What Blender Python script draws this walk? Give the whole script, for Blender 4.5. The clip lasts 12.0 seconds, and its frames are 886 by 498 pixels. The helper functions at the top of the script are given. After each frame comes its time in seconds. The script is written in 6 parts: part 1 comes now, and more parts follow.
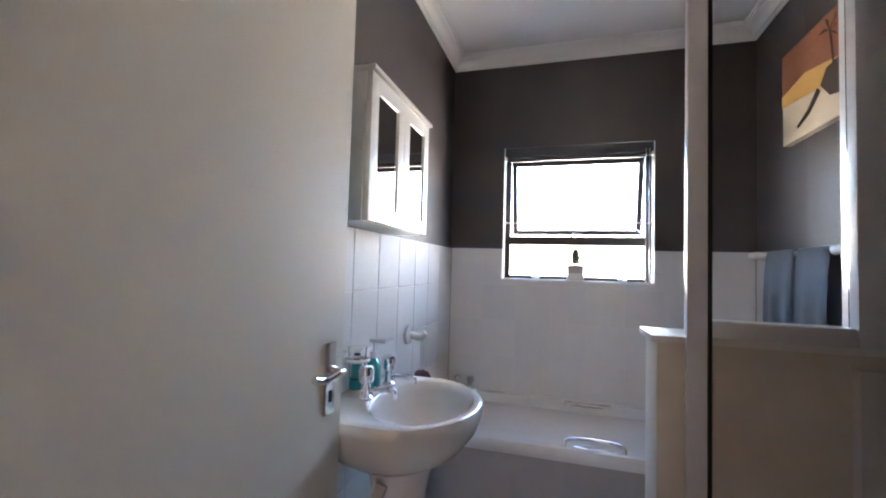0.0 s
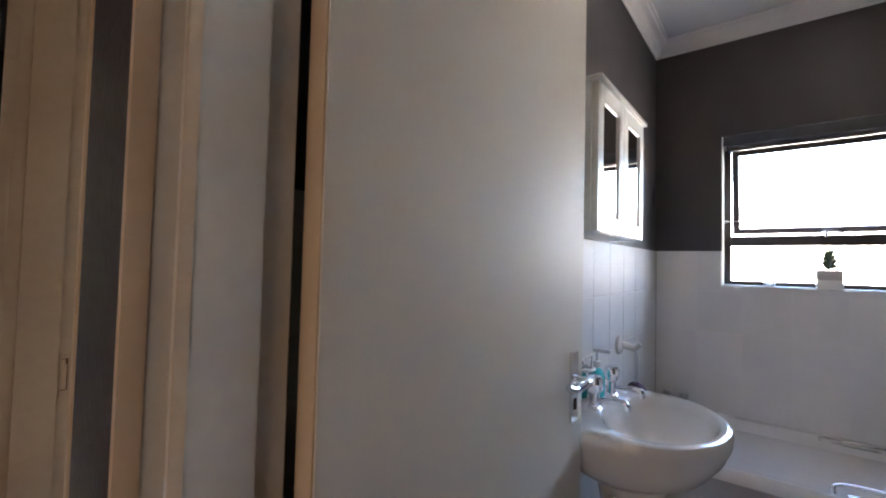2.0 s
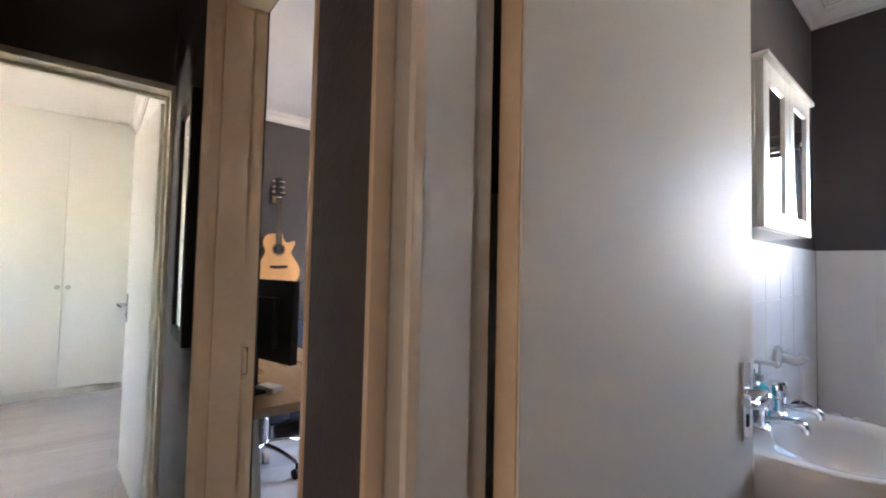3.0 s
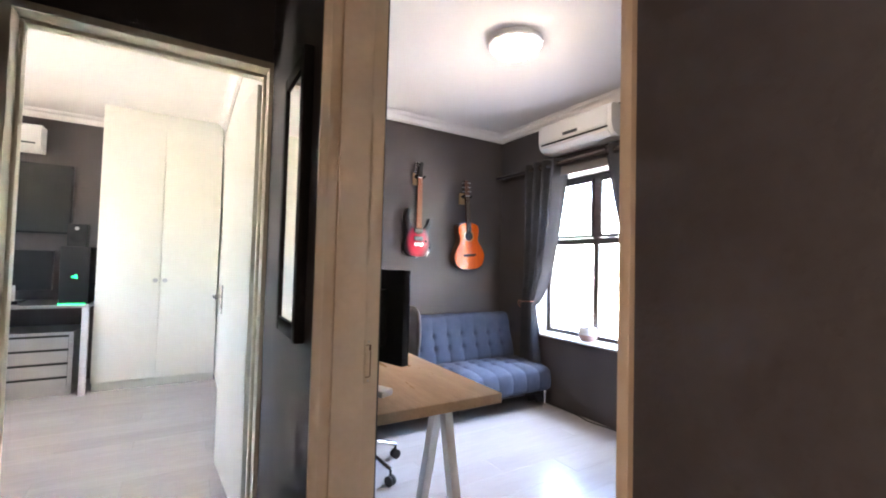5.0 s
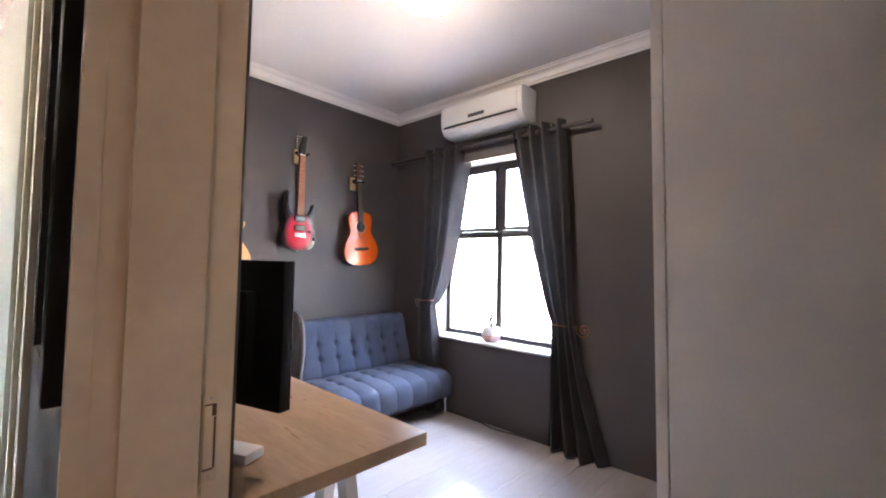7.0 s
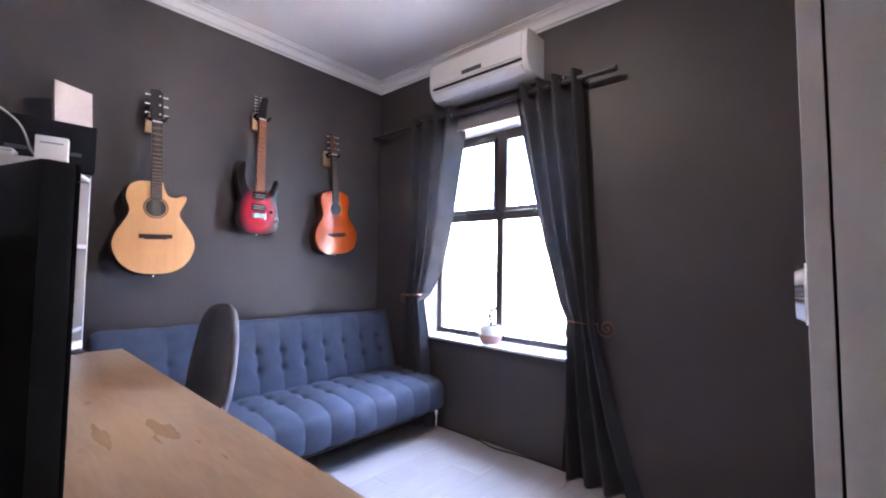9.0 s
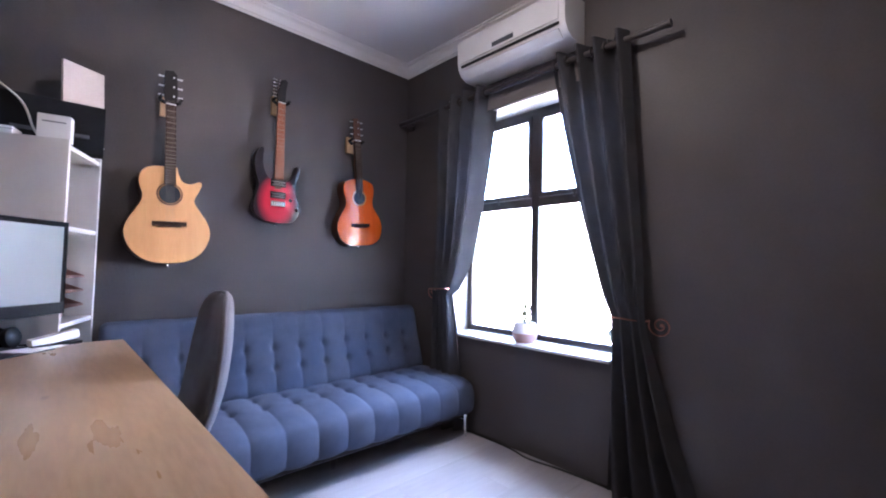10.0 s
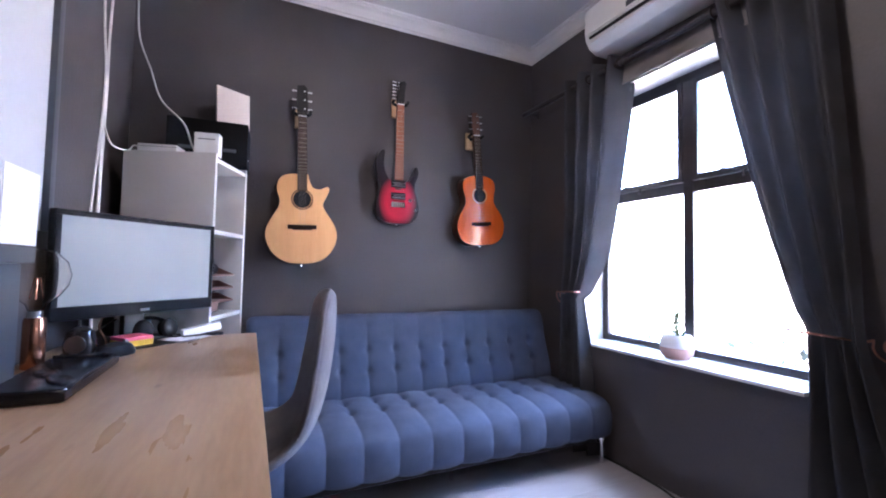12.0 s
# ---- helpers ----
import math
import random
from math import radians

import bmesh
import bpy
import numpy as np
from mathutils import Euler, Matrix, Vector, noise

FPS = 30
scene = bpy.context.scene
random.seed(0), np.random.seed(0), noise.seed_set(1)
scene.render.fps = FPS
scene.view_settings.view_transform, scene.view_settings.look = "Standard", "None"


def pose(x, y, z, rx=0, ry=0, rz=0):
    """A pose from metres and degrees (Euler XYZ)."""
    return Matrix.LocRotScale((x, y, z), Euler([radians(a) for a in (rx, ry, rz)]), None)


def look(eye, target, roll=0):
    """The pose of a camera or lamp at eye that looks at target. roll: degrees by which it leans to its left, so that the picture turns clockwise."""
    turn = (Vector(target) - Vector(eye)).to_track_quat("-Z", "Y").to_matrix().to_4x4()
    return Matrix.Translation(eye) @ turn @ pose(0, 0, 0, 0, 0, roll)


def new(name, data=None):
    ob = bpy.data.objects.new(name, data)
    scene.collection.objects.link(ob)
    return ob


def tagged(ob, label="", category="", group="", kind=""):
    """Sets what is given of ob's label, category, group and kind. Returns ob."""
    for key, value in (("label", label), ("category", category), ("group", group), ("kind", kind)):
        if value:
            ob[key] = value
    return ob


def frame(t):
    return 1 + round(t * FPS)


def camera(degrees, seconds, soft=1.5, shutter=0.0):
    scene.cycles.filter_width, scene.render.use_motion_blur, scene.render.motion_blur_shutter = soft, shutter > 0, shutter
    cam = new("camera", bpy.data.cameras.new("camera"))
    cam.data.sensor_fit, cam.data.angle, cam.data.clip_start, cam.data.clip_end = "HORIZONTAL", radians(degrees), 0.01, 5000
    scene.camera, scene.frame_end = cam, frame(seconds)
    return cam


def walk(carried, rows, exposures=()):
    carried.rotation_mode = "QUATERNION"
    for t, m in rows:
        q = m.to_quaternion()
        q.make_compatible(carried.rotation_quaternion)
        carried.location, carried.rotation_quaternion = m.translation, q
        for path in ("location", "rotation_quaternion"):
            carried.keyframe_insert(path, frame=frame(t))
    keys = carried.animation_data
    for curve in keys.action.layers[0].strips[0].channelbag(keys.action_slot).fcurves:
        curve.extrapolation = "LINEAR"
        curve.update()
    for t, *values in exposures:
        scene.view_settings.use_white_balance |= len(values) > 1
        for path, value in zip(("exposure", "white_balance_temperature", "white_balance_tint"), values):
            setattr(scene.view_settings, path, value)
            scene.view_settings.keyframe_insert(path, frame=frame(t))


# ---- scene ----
LENS = 93.0
cam = camera(LENS, 12.0, soft=2.0)
PATH = [
    (0, (-0.33, -1.042, 1.251), (1.586, -0.476, 1.341), 1.7),
    (0.5, (-0.352, -1.015, 1.263), (1.511, -0.294, 1.35), 1.7),
    (1, (-0.377, -0.983, 1.267), (1.41, -0.087, 1.351), 1.6),
    (1.5, (-0.416, -0.943, 1.272), (1.272, 0.126, 1.354), 1.5),
    (2, (-0.456, -0.896, 1.275), (1.109, 0.348, 1.345), 1.4),
    (2.5, (-0.495, -0.852, 1.267), (0.923, 0.556, 1.344), 1.3),
    (3, (-0.546, -0.808, 1.263), (0.711, 0.745, 1.342), 1.3),
    (3.5, (-0.601, -0.766, 1.244), (0.499, 0.903, 1.327), 1.3),
    (5.5, (-0.596, -0.334, 1.203), (0.439, 1.377, 1.273), 1.5),
    (6, (-0.538, -0.221, 1.186), (0.653, 1.384, 1.258), 1.6),
    (6.5, (-0.471, -0.123, 1.18), (0.887, 1.343, 1.255), 1.5),
    (7, (-0.398, -0.027, 1.188), (1.067, 1.333, 1.263), 1.4),
    (9, (0.007, 0.32, 1.093), (1.495, 1.653, 1.176), 1.1),
    (9.5, (0.115, 0.383, 1.072), (1.55, 1.774, 1.155), 1.1),
    (10, (0.205, 0.434, 1.035), (1.571, 1.892, 1.12), 1.2),
    (10.5, (0.252, 0.479, 1.018), (1.525, 2.019, 1.108), 1.1),
    (11, (0.306, 0.509, 1.021), (1.438, 2.156, 1.111), 1.1),
    (11.5, (0.365, 0.519, 1.017), (1.336, 2.265, 1.111), 1.1),
    (12, (0.39, 0.536, 1.016), (1.222, 2.352, 1.106), 1.1),
]
walk(cam, [(t, look(eye, target, roll)) for t, eye, target, roll in PATH],
     exposures=[(0, 5.9, 6450, 12), (1.9, 5.68, 6400, 12), (2.5, 5.8, 6400, 12), (3.0, 6.05, 6350, 12), (3.6, 6.22, 6350, 13), (5.4, 6.58, 6250, 13), (7.2, 6.36, 6400, 18), (9, 6.18, 5650, 21), (12, 6.02, 5400, 22)])

# ---- light ----
SUN_EL, SUN_AZ = 52, 264
world = bpy.data.worlds.new("world")
scene.world = world
world.use_nodes = True
wn, wl = world.node_tree.nodes, world.node_tree.links
sky = wn.new("ShaderNodeTexSky")
sky.sky_type, sky.sun_disc = "NISHITA", False
sky.sun_elevation, sky.sun_rotation = radians(SUN_EL), radians(SUN_AZ)
wl.new(sky.outputs[0], wn["Background"].inputs[0])
wn["Background"].inputs[1].default_value = 0.15
sun_data = bpy.data.lights.new("sun", "SUN")
sun_data.energy, sun_data.angle, sun_data.color = 5.0, radians(0.5), (1, 0.94, 0.85)
sun = new("sun", sun_data)
az, el = radians(SUN_AZ), radians(SUN_EL)
sun_from = Vector((math.sin(az) * math.cos(el), math.cos(az) * math.cos(el), math.sin(el)))
sun.matrix_world = look(sun_from * 20, (0, 0, 0))


def fill_lamp(name, at, towards, w, h, watts, colour):
    d = bpy.data.lights.new(name, "AREA")
    d.shape, d.size, d.size_y, d.energy, d.color = "RECTANGLE", w, h, watts, colour
    ob = new(name, d)
    ob.matrix_world = look(at, towards)
    return ob


# warm fill lamp added for the corridor, in an assumed opening out of view
fill_lamp("corridor_fill", (-1.34, -0.9, 1.1), (0, -0.9, 1.1), 0.7, 1.6, 0.085, (1, 0.74, 0.54))
# fill lamp added in the study window, aimed down to boost the sky's light
window_fill = fill_lamp("study_window_fill", (2.4, 1.92, 1.68), (1.2, 1.92, 0.2), 1.06, 0.5, 0.26, (0.8, 0.88, 1.0))
window_fill.data.spread = math.radians(64)


# ---- materials ----
def material(name, a, b=None, rough=0.5, metal=0.0, scale=6.0, fine=60.0, bump=0.05, stretch=(1, 1, 1), rough_var=0.08, knots=0.0,
             spec=0.5, clear=0.0, sheen=0.0, per_object=0.0, per_island=0.0):
    """Two scales of noise mix the colours a and b; the fine one also roughens and bumps the surface."""
    m = bpy.data.materials.new(name)
    m.use_nodes = True
    n, l = m.node_tree.nodes, m.node_tree.links
    p = n["Principled BSDF"]
    b = b or tuple(c * 0.82 for c in a)
    co = n.new("ShaderNodeTexCoord")
    mp = n.new("ShaderNodeMapping")
    mp.inputs["Scale"].default_value = stretch
    l.new(co.outputs["Object"], mp.inputs["Vector"])
    n1, n2 = n.new("ShaderNodeTexNoise"), n.new("ShaderNodeTexNoise")
    n1.inputs["Scale"].default_value, n1.inputs["Detail"].default_value = scale, 4
    n2.inputs["Scale"].default_value, n2.inputs["Detail"].default_value = fine, 3
    vec = mp.outputs[0]
    if per_object:
        oi = n.new("ShaderNodeObjectInfo")
        ad = n.new("ShaderNodeVectorMath")
        sc = n.new("ShaderNodeVectorMath")
        sc.operation = "SCALE"
        sc.inputs[0].default_value = (17, 29, 41)
        l.new(oi.outputs["Random"], sc.inputs["Scale"])
        l.new(mp.outputs[0], ad.inputs[0])
        l.new(sc.outputs[0], ad.inputs[1])
        vec = ad.outputs[0]
    l.new(vec, n1.inputs["Vector"])
    l.new(vec, n2.inputs["Vector"])
    av = n.new("ShaderNodeMath")
    av.operation = "MULTIPLY_ADD"
    l.new(n2.outputs[0], av.inputs[0])
    av.inputs[1].default_value = 0.45
    sub = n.new("ShaderNodeMath")
    sub.operation = "MULTIPLY"
    l.new(n1.outputs[0], sub.inputs[0])
    sub.inputs[1].default_value = 0.65
    l.new(sub.outputs[0], av.inputs[2])
    ramp = n.new("ShaderNodeMapRange")
    ramp.inputs[1].default_value, ramp.inputs[2].default_value = 0.35, 0.75
    l.new(av.outputs[0], ramp.inputs[0])
    mix = n.new("ShaderNodeMix")
    mix.data_type = "RGBA"
    mix.inputs["A"].default_value, mix.inputs["B"].default_value = (*a, 1), (*b, 1)
    l.new(ramp.outputs[0], mix.inputs["Factor"])
    out = mix.outputs["Result"]
    if knots:
        vo = n.new("ShaderNodeTexVoronoi")
        vo.inputs["Scale"].default_value = knots
        km = n.new("ShaderNodeMapping")
        km.inputs["Scale"].default_value = (2.6, 1, 1)
        wob = n.new("ShaderNodeVectorMath")
        wob.operation = "MULTIPLY_ADD"
        l.new(n2.outputs["Color"], wob.inputs[0])
        wob.inputs[1].default_value = (0.018, 0.03, 0.018)
        l.new(co.outputs["Object"], wob.inputs[2])
        l.new(wob.outputs[0], km.inputs[0])
        l.new(km.outputs[0], vo.inputs["Vector"])
        kr = n.new("ShaderNodeMapRange")
        kr.inputs[1].default_value, kr.inputs[2].default_value = 0.005, 0.075
        kr.inputs[3].default_value, kr.inputs[4].default_value = 0.75, 0.0
        l.new(vo.outputs["Distance"], kr.inputs[0])
        kx = n.new("ShaderNodeMix")
        kx.data_type = "RGBA"
        kx.inputs["B"].default_value = (0.1, 0.05, 0.025, 1)
        l.new(kr.outputs[0], kx.inputs["Factor"])
        l.new(out, kx.inputs["A"])
        out = kx.outputs["Result"]
    if per_object or per_island:
        hv = n.new("ShaderNodeHueSaturation")
        mr = n.new("ShaderNodeMapRange")
        k = per_object or per_island
        mr.inputs[3].default_value, mr.inputs[4].default_value = 1 - k, 1 + k
        if per_object:
            l.new(oi.outputs["Random"], mr.inputs[0])
        else:
            ge = n.new("ShaderNodeNewGeometry")
            l.new(ge.outputs["Random Per Island"], mr.inputs[0])
        l.new(mr.outputs[0], hv.inputs["Value"])
        l.new(out, hv.inputs["Color"])
        out = hv.outputs[0]
    l.new(out, p.inputs["Base Color"])
    rr = n.new("ShaderNodeMapRange")
    rr.inputs[3].default_value, rr.inputs[4].default_value = max(0.02, rough - rough_var), min(1, rough + rough_var)
    l.new(n1.outputs[0], rr.inputs[0])
    l.new(rr.outputs[0], p.inputs["Roughness"])
    p.inputs["Metallic"].default_value = metal
    p.inputs["Specular IOR Level"].default_value = spec
    p.inputs["Coat Weight"].default_value = clear
    p.inputs["Sheen Weight"].default_value = sheen
    if bump:
        bp = n.new("ShaderNodeBump")
        bp.inputs["Strength"].default_value, bp.inputs["Distance"].default_value = bump, 0.01
        l.new(n2.outputs[0], bp.inputs["Height"])
        l.new(bp.outputs[0], p.inputs["Normal"])
    return m


def glass_material(name, colour=(1, 1, 1), rough=0.0, ior=1.45):
    m = bpy.data.materials.new(name)
    m.use_nodes = True
    p = m.node_tree.nodes["Principled BSDF"]
    p.inputs["Base Color"].default_value = (*colour, 1)
    p.inputs["Transmission Weight"].default_value, p.inputs["Roughness"].default_value, p.inputs["IOR"].default_value = 1, rough, ior
    return m


def glow(name, colour, strength):
    m = bpy.data.materials.new(name)
    m.use_nodes = True
    p = m.node_tree.nodes["Principled BSDF"]
    p.inputs["Base Color"].default_value = (*colour, 1)
    p.inputs["Emission Color"].default_value = (*colour, 1)
    p.inputs["Emission Strength"].default_value = strength
    return m


GREY_PAINT = material("charcoal_wall_paint", (0.079, 0.068, 0.067), (0.065, 0.056, 0.055), 0.5, spec=0.38, scale=2.2, fine=90, bump=0.12)
CEIL_PAINT = material("white_ceiling_paint", (0.84, 0.81, 0.78), (0.79, 0.76, 0.73), 0.8, scale=1.6, fine=70, bump=0.08)
WHITE_PAINT = material("white_gloss_paint", (0.74, 0.73, 0.7), (0.68, 0.67, 0.64), 0.35, scale=3, fine=40, bump=0.03)
# bedroom white, with the yellow tint of its daylight mixed into the colour
BEDROOM_WHITE = material("white_with_yellow_daylight", (0.79, 0.785, 0.71), (0.75, 0.745, 0.67), 0.4, scale=2, fine=60, bump=0.02)
CUPBOARD_WHITE = material("white_cupboard_board", (0.79, 0.74, 0.68), (0.75, 0.7, 0.645), 0.4, scale=2, fine=90, bump=0.03)
FRET = material("dull_nickel_fret", (0.36, 0.3, 0.24), (0.3, 0.25, 0.2), 0.4, 1.0, bump=0)
PALE_ENAMEL = material("pale_worn_enamel", (0.66, 0.63, 0.58), (0.6, 0.56, 0.5), 0.38, spec=0.35, scale=5, fine=45, bump=0.05)
# frame cream made paler: brighter light at the bedroom door is in the colour
CREAM_LIT_PALER = material("cream_enamel_lit_paler", (0.78, 0.72, 0.58), (0.72, 0.66, 0.52), 0.35, scale=5, fine=45, bump=0.05)
CREAM_PAINT = material("cream_enamel_paint", (0.7, 0.55, 0.39), (0.63, 0.48, 0.33), 0.38, scale=5, fine=45, bump=0.06)
DOOR_PAINT = material("off_white_door_enamel", (0.67, 0.635, 0.57), (0.64, 0.605, 0.54), 0.54, spec=0.15, scale=1.5, fine=160, bump=0.02, rough_var=0.03)
PLANK = material("grey_washed_laminate", (0.43, 0.41, 0.42), (0.37, 0.35, 0.362), 0.22, spec=0.85, scale=1.1, fine=6, bump=0.004, stretch=(8, 1, 1), per_object=0.06, rough_var=0.02)
JOINT = material("dark_joint", (0.36, 0.33, 0.31), None, 0.8)
OAK = material("knotty_oak_veneer", (0.46, 0.315, 0.19), (0.33, 0.215, 0.125), 0.3, scale=2.0, fine=12, bump=0.03, stretch=(8, 1.2, 8), knots=3.2)
TILE = material("white_glazed_tile", (0.72, 0.71, 0.7), (0.68, 0.67, 0.66), 0.46, spec=0.18, scale=4, fine=20, bump=0.02, per_object=0.025)
# tile greyed: shade on the bath apron's unlit side is put into the colour
SHADED_TILE = material("glazed_tile_with_shade", (0.42, 0.4, 0.41), (0.37, 0.35, 0.36), 0.35, scale=4, fine=20, bump=0.02)
SAND_TILE = material("beige_glazed_tile", (0.64, 0.58, 0.5), (0.58, 0.52, 0.45), 0.3, scale=4, fine=20, bump=0.02)
GROUT = material("pale_grout", (0.73, 0.72, 0.71), (0.69, 0.68, 0.67), 0.6, fine=150, bump=0.2)
CERAMIC = material("white_vitreous_china", (0.78, 0.77, 0.76), (0.74, 0.73, 0.72), 0.09, scale=3, fine=15, bump=0.01, clear=0.4)
ACRYLIC = material("white_bath_acrylic", (0.76, 0.75, 0.75), (0.72, 0.71, 0.71), 0.15, scale=3, fine=15, bump=0.01)
CHROME = material("chrome", (0.8, 0.8, 0.82), (0.72, 0.72, 0.74), 0.1, 1.0, bump=0.0, rough_var=0.04)
STEEL = material("brushed_steel", (0.55, 0.55, 0.56), (0.45, 0.45, 0.46), 0.32, 1.0, fine=120, bump=0.03)
ALU = material("white_powder_coated_aluminium", (0.66, 0.65, 0.66), (0.6, 0.59, 0.6), 0.3, fine=90, bump=0.03)
BRONZE = material("dark_bronze_window_steel", (0.045, 0.036, 0.034), (0.03, 0.024, 0.024), 0.42, scale=8, fine=60, bump=0.06)
BLACK = material("black_plastic", (0.012, 0.012, 0.013), (0.017, 0.017, 0.018), 0.42, spec=0.22, fine=200, bump=0.04)
GLOSS_BLACK = material("glossy_black_plastic", (0.014, 0.014, 0.017), (0.019, 0.019, 0.022), 0.24, spec=0.5, fine=120, bump=0.03)
MATT_BLACK = material("matt_black_plastic", (0.01, 0.01, 0.011), (0.014, 0.014, 0.015), 0.6, spec=0.07, fine=200, bump=0.04)
BLACK_WOOD = material("black_lacquered_wood", (0.01, 0.009, 0.01), (0.016, 0.014, 0.013), 0.5, spec=0.25, fine=60, bump=0.05)
DARK_GREY = material("dark_grey_plastic", (0.06, 0.065, 0.075), (0.05, 0.053, 0.06), 0.42, fine=150, bump=0.04)
WHITE_PLASTIC = material("white_plastic", (0.72, 0.71, 0.69), (0.68, 0.67, 0.65), 0.35, fine=80, bump=0.02)
SOFA_CLOTH = material("slate_blue_woven_upholstery", (0.078, 0.093, 0.138), (0.058, 0.07, 0.108), 0.9, spec=0.15, scale=14, fine=420, bump=0.35, sheen=0.06)
CHAIR_CLOTH = material("warm_grey_felt_upholstery", (0.15, 0.135, 0.135), (0.11, 0.098, 0.1), 0.9, spec=0.2, scale=16, fine=380, bump=0.35, sheen=0.08)
CURTAIN_CLOTH = material("charcoal_curtain_cloth", (0.085, 0.084, 0.092), (0.066, 0.065, 0.072), 0.88, scale=9, fine=300, bump=0.25, sheen=0.04)
BLIND_CLOTH = material("taupe_blind_cloth", (0.16, 0.145, 0.14), (0.13, 0.118, 0.115), 0.85, scale=9, fine=200, bump=0.1)
MIRROR = material("mirror", (0.9, 0.9, 0.9), (0.88, 0.88, 0.88), 0.02, 1.0, bump=0.0, rough_var=0.01)
GLASS = glass_material("clear_glass")
SMOKE = glass_material("bulb_glass", (1, 0.98, 0.95), ior=1.16)
SPRUCE = material("natural_spruce_top", (0.68, 0.37, 0.155), (0.6, 0.31, 0.12), 0.4, spec=0.3, scale=3, fine=30, bump=0.03, stretch=(12, 1, 1), clear=0.1)
ORANGE_TOP = material("orange_lacquered_guitar_top", (0.68, 0.115, 0.003), (0.56, 0.08, 0.002), 0.3, spec=0.3, scale=3, fine=30, bump=0.02, stretch=(10, 1, 1), clear=0.25)
MAHOG = material("dark_mahogany", (0.13, 0.05, 0.025), (0.08, 0.03, 0.016), 0.35, scale=6, fine=50, bump=0.04, stretch=(6, 1, 1))
ROSEWOOD = material("rosewood_fretboard", (0.05, 0.026, 0.017), (0.03, 0.016, 0.011), 0.6, spec=0.2, scale=9, fine=60, bump=0.06, stretch=(6, 1, 1))
MAPLE_RED = material("reddish_fretboard", (0.3, 0.115, 0.06), (0.2, 0.07, 0.04), 0.55, spec=0.2, scale=9, fine=60, bump=0.05, stretch=(6, 1, 1))
PALE_WOOD = material("pale_pine_block", (0.5, 0.33, 0.17), (0.42, 0.26, 0.13), 0.5, scale=8, fine=50, stretch=(5, 1, 1))
COPPER = material("brushed_copper", (0.62, 0.3, 0.19), (0.5, 0.22, 0.13), 0.25, 1.0, fine=90, bump=0.03)
ROSE_WIRE = material("rose_copper_wire", (0.5, 0.24, 0.18), (0.4, 0.18, 0.13), 0.3, 1.0, bump=0.0)
PAPER = material("white_paper", (0.75, 0.75, 0.76), (0.7, 0.7, 0.72), 0.8, fine=80, bump=0.03)
PINK_PAPER = material("pink_note_paper", (0.72, 0.12, 0.2), None, 0.8)
YELLOW_PAPER = material("yellow_note_paper", (0.8, 0.5, 0.06), None, 0.8)
WAX = glass_material("white_candle_wax", (0.55, 0.55, 0.54), 0.9, 1.3)
FROSTED = glass_material("frosted_white_glass", (0.75, 0.75, 0.75), 0.6, 1.2)
TEAL_SOAP = material("teal_liquid_soap", (0.05, 0.5, 0.52), (0.04, 0.44, 0.47), 0.12, bump=0.0, clear=0.6)
GREEN_LEAF = material("succulent_green", (0.07, 0.13, 0.05), (0.05, 0.09, 0.035), 0.5, fine=80, bump=0.1)
STONE = material("pale_concrete", (0.48, 0.46, 0.44), (0.4, 0.38, 0.36), 0.85, fine=120, bump=0.25)
PINK_CLAY = material("rose_terracotta", (0.42, 0.27, 0.24), (0.36, 0.22, 0.2), 0.8, fine=120, bump=0.2)
TOWEL = material("blue_grey_terry_towel", (0.16, 0.21, 0.28), (0.12, 0.16, 0.22), 0.95, scale=20, fine=260, bump=0.6, sheen=0.4)
CANVAS_SKY = material("burnt_orange_canvas", (0.34, 0.12, 0.05), (0.2, 0.075, 0.04), 0.7, scale=5, fine=140, bump=0.15)
CANVAS_GOLD = material("gold_canvas", (0.6, 0.36, 0.1), (0.5, 0.27, 0.07), 0.7, scale=5, fine=140, bump=0.15)
CANVAS_SAND = material("pale_sand_canvas", (0.55, 0.46, 0.33), (0.45, 0.37, 0.27), 0.7, scale=5, fine=140, bump=0.15)
CANVAS_DARK = material("umber_canvas", (0.05, 0.03, 0.02), None, 0.7, fine=140, bump=0.15)
SHELF_WHITE = material("white_melamine", (0.6, 0.58, 0.555), (0.565, 0.545, 0.52), 0.4, fine=60, bump=0.02)
BOARD_WHITE = material("grey_white_board", (0.5, 0.51, 0.53), (0.46, 0.47, 0.49), 0.35, scale=2, fine=60, bump=0.02)
TRAY_WOOD = material("reddish_tray_wood", (0.2, 0.1, 0.075), (0.15, 0.075, 0.055), 0.5, fine=60)
RED_GLASS = material("red_brown_bottle", (0.3, 0.05, 0.03), None, 0.2, bump=0.0)
CABLE_WHITE = material("white_cable", (0.66, 0.65, 0.62), None, 0.5, bump=0.0)
CABLE_BLACK = material("black_cable", (0.012, 0.012, 0.012), None, 0.5, bump=0.0)
LED_GREEN = glow("green_led", (0.02, 0.9, 0.2), 0.05)
LAMP_GLOW = glow("lit_opal_glass", (1.0, 0.82, 0.62), 0.95)
DIM_GLOW = glow("dim_opal_glass", (1.0, 0.88, 0.74), 0.16)
SCREEN_GLOW = glow("washed_out_screen", (0.1, 0.115, 0.113), 0.006)
PLASTER = material("pale_exterior_plaster", (0.66, 0.66, 0.66), (0.58, 0.58, 0.58), 0.9, scale=2, fine=60, bump=0.2)
ROOF_TILE = material("weathered_roof_tile", (0.36, 0.33, 0.31), (0.28, 0.25, 0.24), 0.85, scale=4, fine=50, bump=0.2, per_island=0.12)
